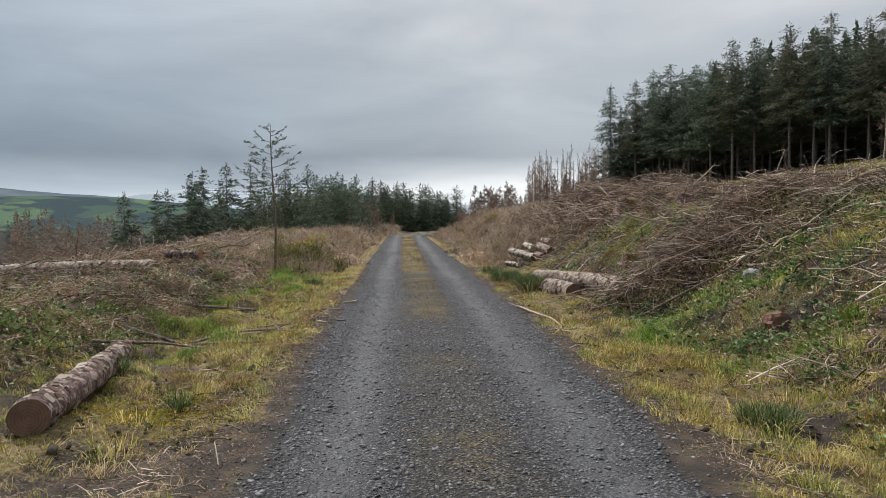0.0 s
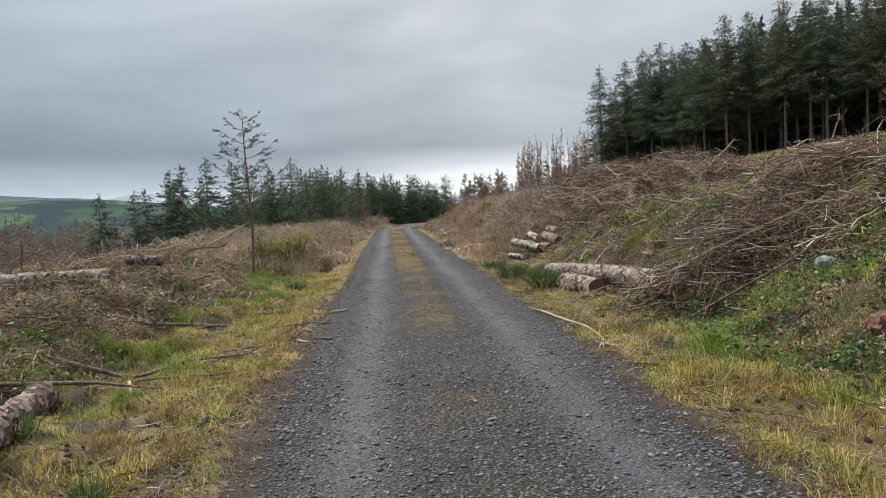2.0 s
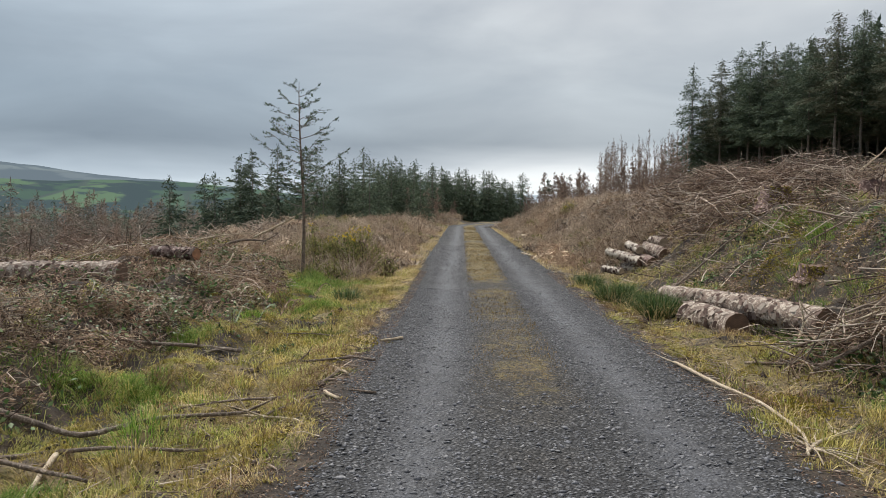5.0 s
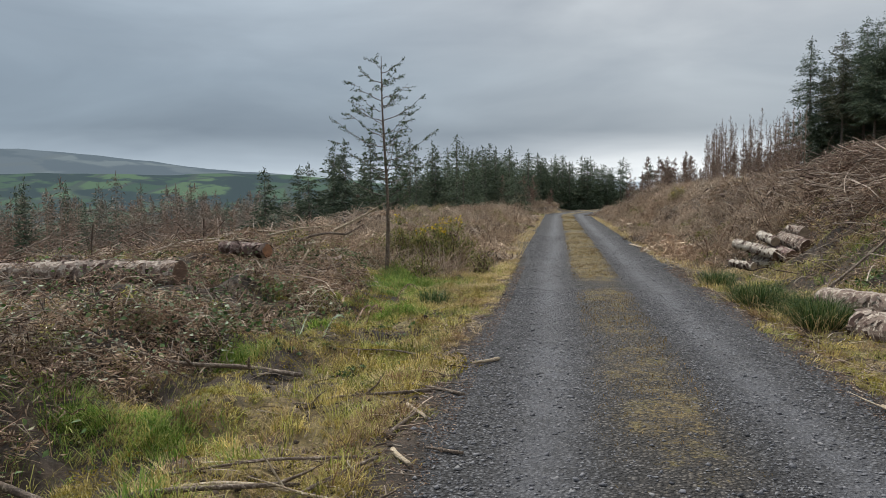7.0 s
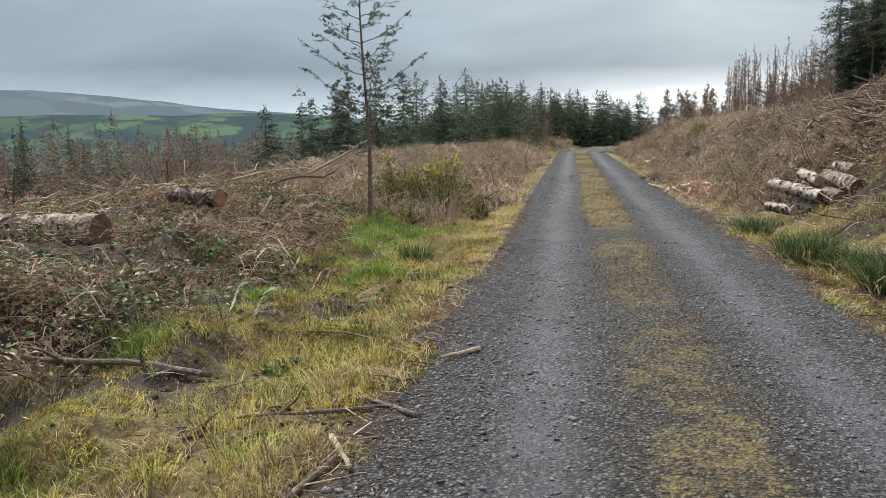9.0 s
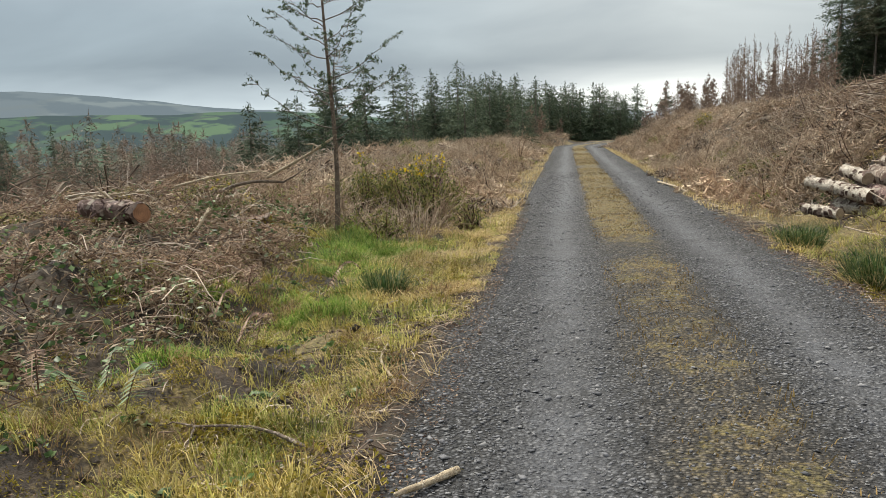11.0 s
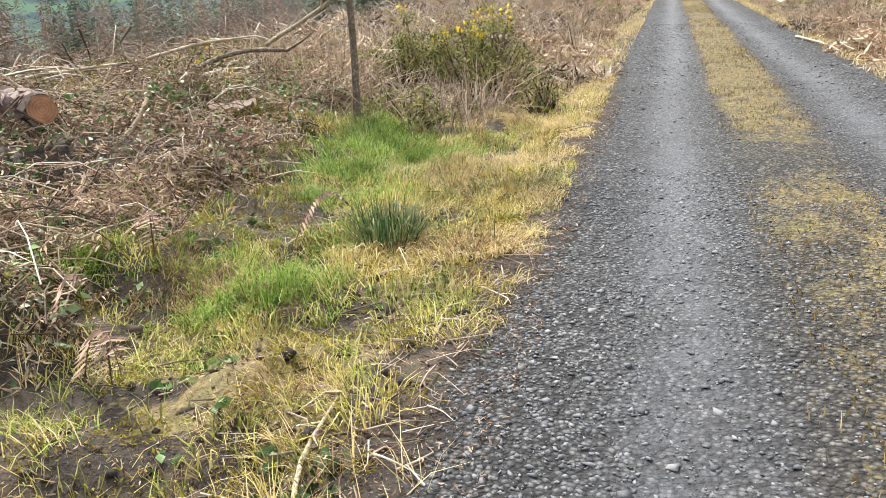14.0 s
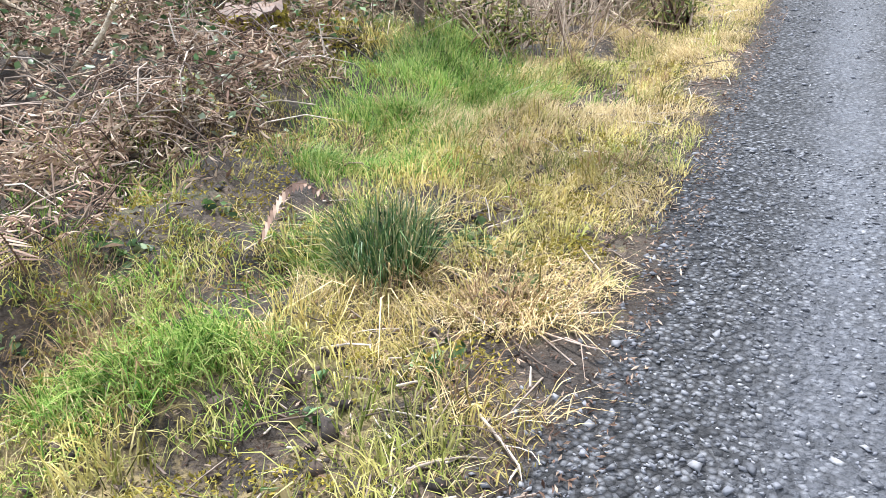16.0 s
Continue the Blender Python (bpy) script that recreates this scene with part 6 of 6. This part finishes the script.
def mounds():
    rng = np.random.default_rng(88)
    west = clear_of_logs(mound_spots(430, -3.4, -9.5, 6, 27, (0.14, 0.42), (0.08, 0.30), rng))
    east = clear_of_logs(mound_spots(430, 3.5, 10.5, 4.5, 25, (0.14, 0.42), (0.08, 0.28), rng))
    wk, ek = rng.random(len(west)), rng.random(len(east))
    pick = lambda spots, k, a, b: [s for s, v in zip(spots, k) if a <= v < b]
    p, _ = dome_points(pick(west, wk, 0, 0.46), 1150, rng)
    stuff("bracken_mounds", *leaves(p, rng.uniform(0.018, 0.055, len(p)), rng, 0.2, 0.15), M_BRACKEN, "mounds of crumpled brown bracken on the bank", "bracken")
    # the hummocky front of the bank
    front = clear_of_logs(mound_spots(130, -3.2, -6.0, 11.5, 22, (0.22, 0.46), (0.18, 0.40), rng))
    p, _ = dome_points(front, 1250, rng, 0.25)
    stuff("bank_hummocks", *leaves(p, rng.uniform(0.016, 0.05, len(p)), rng, 0.2, 0.14), M_BRACKEN, "dense brown bracken hummocks along the bank's foot", "bracken")
    # pale bramble leaves and arching dead stems over the hummocks
    cover = front + pick(west, wk, 0, 0.30)
    p, _ = dome_points([(x, y, r * 1.05, h * 1.2) for x, y, r, h in cover], 140, rng, 0.75)
    p = p[fbm(p[:, 0], p[:, 1], 0.7, 2, 29) > -0.1]
    stuff("bramble_cover", *leaves(p, rng.uniform(0.014, 0.034, len(p)), rng, 0.5, 0.6), M_BRAMBLE_PALE, "pale grey-green bramble leaves over dead bracken", "bramble")
    p, _ = dome_points([(x, y, r, h * 1.15) for x, y, r, h in cover], 30, rng, 0.6)
    n = len(p)
    a, ln = rng.uniform(0, 6.28, n), rng.uniform(0.10, 0.36, n)
    d = np.stack([np.cos(a) * ln, np.sin(a) * ln, rng.normal(0, 0.12, n) * ln], -1)
    arch = np.stack([np.zeros(n), np.zeros(n), rng.uniform(0.02, 0.13, n)], -1) + rng.normal(0, 0.02, (n, 3))
    stuff("dead_bramble_stems", *tubes(np.stack([p - d, p - d * 0.3 + arch, p + d * 0.35 + arch, p + d], 1), np.tile([0.005, 0.0045, 0.0035, 0.0015], (n, 1)), 3), M_TWIG, "arching dead bramble stems over the bank", "bramble")
    weeds = mound_spots(34, -1.9, -3.5, 13.2, 18.5, (0.05, 0.13), (0.03, 0.07), rng)
    p, _ = dome_points(pick(west, wk, 0.46, 0.57) + weeds, 900, rng)
    stuff("bramble_mounds", *leaves(p, rng.uniform(0.014, 0.036, len(p)), rng, 0.4, 0.65), M_BRAMBLE, "green bramble mounds among the bracken", "bramble")
    p, _ = dome_points(pick(east, ek, 0, 0.20), 900, rng)
    stuff("bank_bramble_mounds", *leaves(p, rng.uniform(0.014, 0.036, len(p)), rng, 0.4, 0.65), M_BRAMBLE, "green bramble mounds on the eastern bank", "bramble")
    p, _ = dome_points(pick(east, ek, 0.20, 0.40), 1000, rng)
    stuff("bank_bracken_mounds", *leaves(p, rng.uniform(0.012, 0.038, len(p)), rng, 0.2, 0.22), M_BRACKEN, "brown bracken mounds on the eastern bank", "bracken")
    for name, mat, label, spots in (("tussock_grass", M_GRASS_Y, "yellow-green grass tussocks on the banks", pick(west, wk, 0.56, 0.84) + pick(east, ek, 0.40, 0.70) + clear_of_logs(mound_spots(70, 2.0, 4.6, 3.5, 11, (0.12, 0.3), (0.06, 0.2), rng) + mound_spots(40, -2.2, -4.4, 3.5, 9, (0.12, 0.3), (0.06, 0.2), rng) + mound_spots(190, -1.85, -3.7, 8, 22, (0.08, 0.24), (0.05, 0.14), rng) + mound_spots(110, 1.8, 3.4, 4, 22, (0.08, 0.24), (0.05, 0.14), rng))),
                                    ("green_tussocks", M_GRASS_G, "fresh green grass tussocks on the banks", pick(west, wk, 0.84, 1.0) + pick(east, ek, 0.70, 1.0) + clear_of_logs(mound_spots(60, -2.8, -7.0, 5, 12, (0.15, 0.4), (0.08, 0.25), rng) + mound_spots(24, 3.0, 6.0, 8, 12.5, (0.15, 0.35), (0.08, 0.22), rng)))):
        spots = [(x, y, r * 0.7, h * 0.6) for x, y, r, h in spots]
        p, k = dome_points(spots, 1000, rng, 0.2)
        s = np.array(spots)[k]
        out = p[:, :2] - s[:, :2]
        t = rng.uniform(0.06, 0.2, len(p))
        p[:, 2] -= 0.03
        stuff(name, *blades(p, t, out * 0.7 + rng.normal(0, 0.05, out.shape), rng.uniform(0.004, 0.008, len(p)), rng.uniform(0, 0.6, len(p)), rng), mat, label, "grass")
    # bramble and dead-stem thickets further along
    far = mound_spots(150, 2.3, 9.5, 25, 62, (0.35, 0.9), (0.2, 0.6), rng) + mound_spots(140, -2.3, -10, 21.5, 62, (0.35, 0.9), (0.15, 0.5), rng)
    fk = rng.random(len(far))
    p, _ = dome_points(pick(far, fk, 0, 0.6), 260, rng)
    stuff("thicket_stems", *leaves(p, rng.uniform(0.06, 0.18, len(p)), rng, 0.1, 0.09), M_STEM, "tangled dead bramble thickets along the track", "scrub")
    p, _ = dome_points(pick(far, fk, 0.6, 0.8), 260, rng)
    stuff("thicket_twigs", *leaves(p, rng.uniform(0.05, 0.15, len(p)), rng, 0.1, 0.10), M_TWIG, "grey twiggy thickets along the track", "scrub")
    # yellow moss over the rim of the bank
    rim = [(float(road_x(y)) - rng.uniform(5.0, 8.4), y, rng.uniform(0.15, 0.45), rng.uniform(0.10, 0.24)) for y in rng.uniform(11, 26, 46)]
    rim += [(float(road_x(y)) + rng.uniform(3.6, 9.5), y, rng.uniform(0.15, 0.5), rng.uniform(0.06, 0.16)) for y in rng.uniform(7, 24, 60)]
    p, _ = dome_points(clear_of_logs(rim), 800, rng, 0.7)
    stuff("rim_moss", *leaves(p, rng.uniform(0.010, 0.022, len(p)), rng, 0.3, 0.4), M_MOSS, "yellow-green moss cushions on the rough banks", "moss")
    # moss and grass cushions on the hummocks
    p, _ = dome_points([(x + 0.1, y, r * 0.5, h * 1.1) for x, y, r, h in front[::4] + pick(west, wk, 0.0, 0.08)], 1500, rng, 0.7)
    stuff("hummock_moss", *leaves(p, rng.uniform(0.008, 0.022, len(p)), rng, 0.3, 0.4), M_GRASS_Y, "yellow-green moss cushions on the bracken hummocks", "moss")
    by_gorse = [(rng.uniform(-6.2, -3.7), rng.uniform(21.3, 24.6), rng.uniform(0.2, 0.42), rng.uniform(0.15, 0.38)) for _ in range(14)]
    p, _ = dome_points(pick(far, fk, 0.8, 1.0) + by_gorse, 330, rng)
    stuff("thicket_green", *leaves(p, rng.uniform(0.02, 0.06, len(p)), rng, 0.2, 0.35), M_GORSE, "olive green scrub mounds along the track", "scrub")


mounds()


def verge_cushions():
    rng = np.random.default_rng(93)
    spots = mound_spots(230, -1.8, -4.2, 6, 21, (0.05, 0.17), (0.03, 0.085), rng) + mound_spots(120, 1.75, 3.8, 4, 20, (0.05, 0.17), (0.03, 0.08), rng)
    p, _ = dome_points(spots, 3000, rng, 0.6)
    stuff("moss_cushions", *leaves(p, rng.uniform(0.006, 0.013, len(p)), rng, 0.2, 0.4), M_MOSS, "ochre moss cushions on the verges", "moss")
    spots = mound_spots(110, -1.8, -4.2, 6, 21, (0.06, 0.16), (0.05, 0.10), rng) + mound_spots(60, 1.8, 3.6, 4, 20, (0.06, 0.16), (0.05, 0.10), rng)
    p, k = dome_points(spots, 1500, rng, 0.2)
    out = p[:, :2] - np.array(spots)[k, :2]
    stuff("withered_tufts", *blades(p, rng.uniform(0.04, 0.12, len(p)), out * 0.9 + rng.normal(0, 0.05, out.shape), rng.uniform(0.003, 0.006, len(p)), rng.uniform(0.2, 0.8, len(p)), rng), M_WITHERED, "withered brown grass tufts on the verges", "grass")
    # crumbs of peat kicked out of the verge
    n = 2600
    y = 5 + 16 * rng.random(n)
    side = np.where(rng.random(n) < 0.72, -1.0, 1.0)
    x = road_x(y) + side * (1.75 + np.abs(rng.normal(0, 0.9, n)))
    size = 0.010 + 0.011 * rng.gamma(1.3, 1.0, n)
    chunk(x, y, size, M_PEAT, "peat_crumbs", "dark crumbs of peat on the verges", "soil", rng, 0.6)


def fern(x, y, seed, dead, turn):
    """One arching fern frond with paired leaflets."""
    rng = np.random.default_rng(seed)
    ln = rng.uniform(0.28, 0.45)
    s = np.linspace(0, 1, 8)
    p = np.stack([s * ln * 0.85, np.zeros(8), 0.30 * np.sin(s * 2.4)], -1)
    e = thing("fern_frond", (x, y, gz(x, y) + 0.02), "dead brown fern frond hanging over the verge" if dead else "dull green fern frond in the bracken", "fern", "fern fronds", turn)
    part("stalk", mesh_np("stalk", *tubes(p[None], np.linspace(0.005, 0.002, 8)[None], 4)), M_BROWN_TWIG, e)
    vs, fs = [], []
    for i, t in enumerate(np.linspace(0.12, 0.98, 20)):
        c = np.array([np.interp(t, s, p[:, j]) for j in range(3)])
        for sd in (-1, 1):
            l = 0.10 * (1 - t) ** 0.8 + 0.01
            tip = c + np.array([l * 0.35, sd * l, -0.25 * l + rng.normal(0, 0.01)])
            w = np.array([0.008, 0, 0])
            vs.append(np.stack([c - w, c + w, (c + tip) / 2 + w * 0.9, tip, (c + tip) / 2 - w * 0.9]))
            k = (len(vs) - 1) * 5
            fs += [(k, k + 1, k + 2), (k, k + 2, k + 4), (k + 4, k + 2, k + 3)]
    part("frond_blade", mesh_np("frond_blade", np.concatenate(vs), np.array(fs)), M_BROWN_TWIG if dead else M_BRAMBLE, e)["kind"] = "stuff"


def fronds(name, n, u0, u1, y0, y1, patch, lift, ln, mat, label, seed):
    """Crumpled fronds draped over a bank: a bent stalk each, with paired leaflets."""
    rng = np.random.default_rng(seed)
    y = rng.uniform(y0, y1, n)
    x = road_x(y) + u0 + (u1 - u0) * rng.random(n) ** 1.3
    keep = (fbm(x, y, 0.6, 3, patch) + rng.normal(0, 0.15, n) > -0.05) & ((x > road_x(y)) | (road_x(y) - x > bank_foot(y)))
    x, y = x[keep], y[keep]
    n = len(x)
    base = on_ground(x, y) + np.array([0, 0, 1.0]) * rng.uniform(0.0, lift, (n, 1))
    a, L = rng.uniform(0, 6.28, n), rng.uniform(*ln, n)
    d = np.stack([np.cos(a), np.sin(a), np.zeros(n)], -1)
    sd = np.stack([-np.sin(a), np.cos(a), np.zeros(n)], -1)
    rise, curl = rng.uniform(0.1, 0.5, n), rng.uniform(1.8, 3.2, n)

    def at(t):
        return base[:, None] + d[:, None] * (L[:, None] * t * 0.85)[..., None] + np.array([0, 0, 1.0]) * (L[:, None] * rise[:, None] * np.sin(curl[:, None] * t))[..., None]
    sv, sf = tubes(at(np.linspace(0, 1, 5)[None]), np.tile([0.004, 0.0035, 0.003, 0.002, 0.001], (n, 1)), 3)
    t = np.linspace(0.14, 0.97, 11)[None]
    c = at(t)
    l = (L[:, None] * 0.22 * (1 - t) ** 0.7 + 0.008) * rng.uniform(0.7, 1.2, (n, 11))
    vs = []
    for sgn in (-1, 1):
        tip = c + (d[:, None] * 0.4 + sgn * sd[:, None]) * l[..., None] + rng.normal(0, 0.3, c.shape) * l[..., None] - np.array([0, 0, 0.25]) * l[..., None]
        mid = (c + tip) / 2 + np.array([0, 0, 0.12]) * l[..., None]
        w = d[:, None] * l[..., None] * 0.13
        vs.append(np.stack([c, mid + w, tip, mid - w], 2).reshape(-1, 3))
    v = np.concatenate(vs)
    f = np.arange(len(v)).reshape(-1, 4)
    stuff(name, *joined([(v, f), (sv, sf)]), mat, label, "bracken")


fronds("bracken_fronds", 3000, -3.3, -9.0, 6, 25, 33, 0.26, (0.13, 0.34), M_FROND, "withered rust-brown bracken fronds collapsed on the bank", 301)
fronds("slope_fronds", 1900, 3.4, 10.0, 5, 24, 53, 0.16, (0.14, 0.36), M_FROND, "withered bracken fronds on the eastern slope", 302)


def build_ferns():
    rng = np.random.default_rng(17)
    for i in range(9):
        x, y = -3.75 + rng.normal(0, 0.3), rng.uniform(13.6, 17.6)
        fern(x - 0.035 * (y - 13), y, 100 + i, i % 3 != 0, rng.uniform(-100, 40))


build_ferns()


def chunk(x, y, size, mat, name, label, category, rng, flat):
    """Small angular pieces lying on the ground: eight-sided, flattened, each with its own corners."""
    n = len(x)
    octa = np.array([(1, 0, 0), (-1, 0, 0), (0, 1, 0), (0, -1, 0), (0, 0, 1), (0, 0, -1)], float)
    tri = np.array([(0, 2, 4), (2, 1, 4), (1, 3, 4), (3, 0, 4), (2, 0, 5), (1, 2, 5), (3, 1, 5), (0, 3, 5)])
    v = octa[None] * rng.uniform(0.6, 1.25, (n, 6, 1)) + rng.normal(0, 0.22, (n, 6, 3))
    v *= np.array([1, 0.8, flat])
    a = rng.uniform(0, 6.28, n)
    c, s = np.cos(a)[:, None], np.sin(a)[:, None]
    tilt = rng.normal(0, 0.25, (n, 1))
    vx, vy, vz = v[..., 0] * c - v[..., 1] * s, v[..., 0] * s + v[..., 1] * c, v[..., 2] + v[..., 0] * tilt
    p = np.stack([vx, vy, vz], -1) * size[:, None, None] + on_ground(x, y)[:, None] + np.array([0, 0, 1.0]) * (size * 0.12)[:, None, None]
    f = (np.arange(n)[:, None, None] * 6 + tri[None]).reshape(-1, 3)
    stuff(name, p, f, mat, label, category)


verge_cushions()


def gravel():
    rng = np.random.default_rng(66)
    n = 86000
    y = np.concatenate([2.2 + 10.3 * rng.random(30000), 12.5 + 7.0 * rng.random(46000), 19.5 + 16 * rng.random(10000)])
    u = rng.uniform(-1.75, 1.75, n)
    x = road_x(y) + u
    g, moss, rut = track_masks(x, y)
    keep = rng.random(n) < np.clip(g * (1 - 0.45 * rut) * (1 - 0.85 * np.clip(moss * 1.4, 0, 1)) * (0.45 + 0.55 * step(0.3, 0.7, np.abs(u))), 0, 1)
    x, y = x[keep], y[keep]
    n = len(x)
    size = (0.0032 + 0.0042 * rng.gamma(1.4, 0.8, n)) * (1 + 0.55 * (1 - step(9, 14, y)) + step(19, 24, y))
    size = np.minimum(size * (1 + 0.7 * step(1.1, 1.5, np.abs(x - road_x(y))) * rng.random(n) * (1 - step(9, 14, y))), 0.03)
    chunk(x, y, size, M_GRAVEL, "gravel", "dark angular slate gravel on the track", "gravel", rng, 0.42)


gravel()
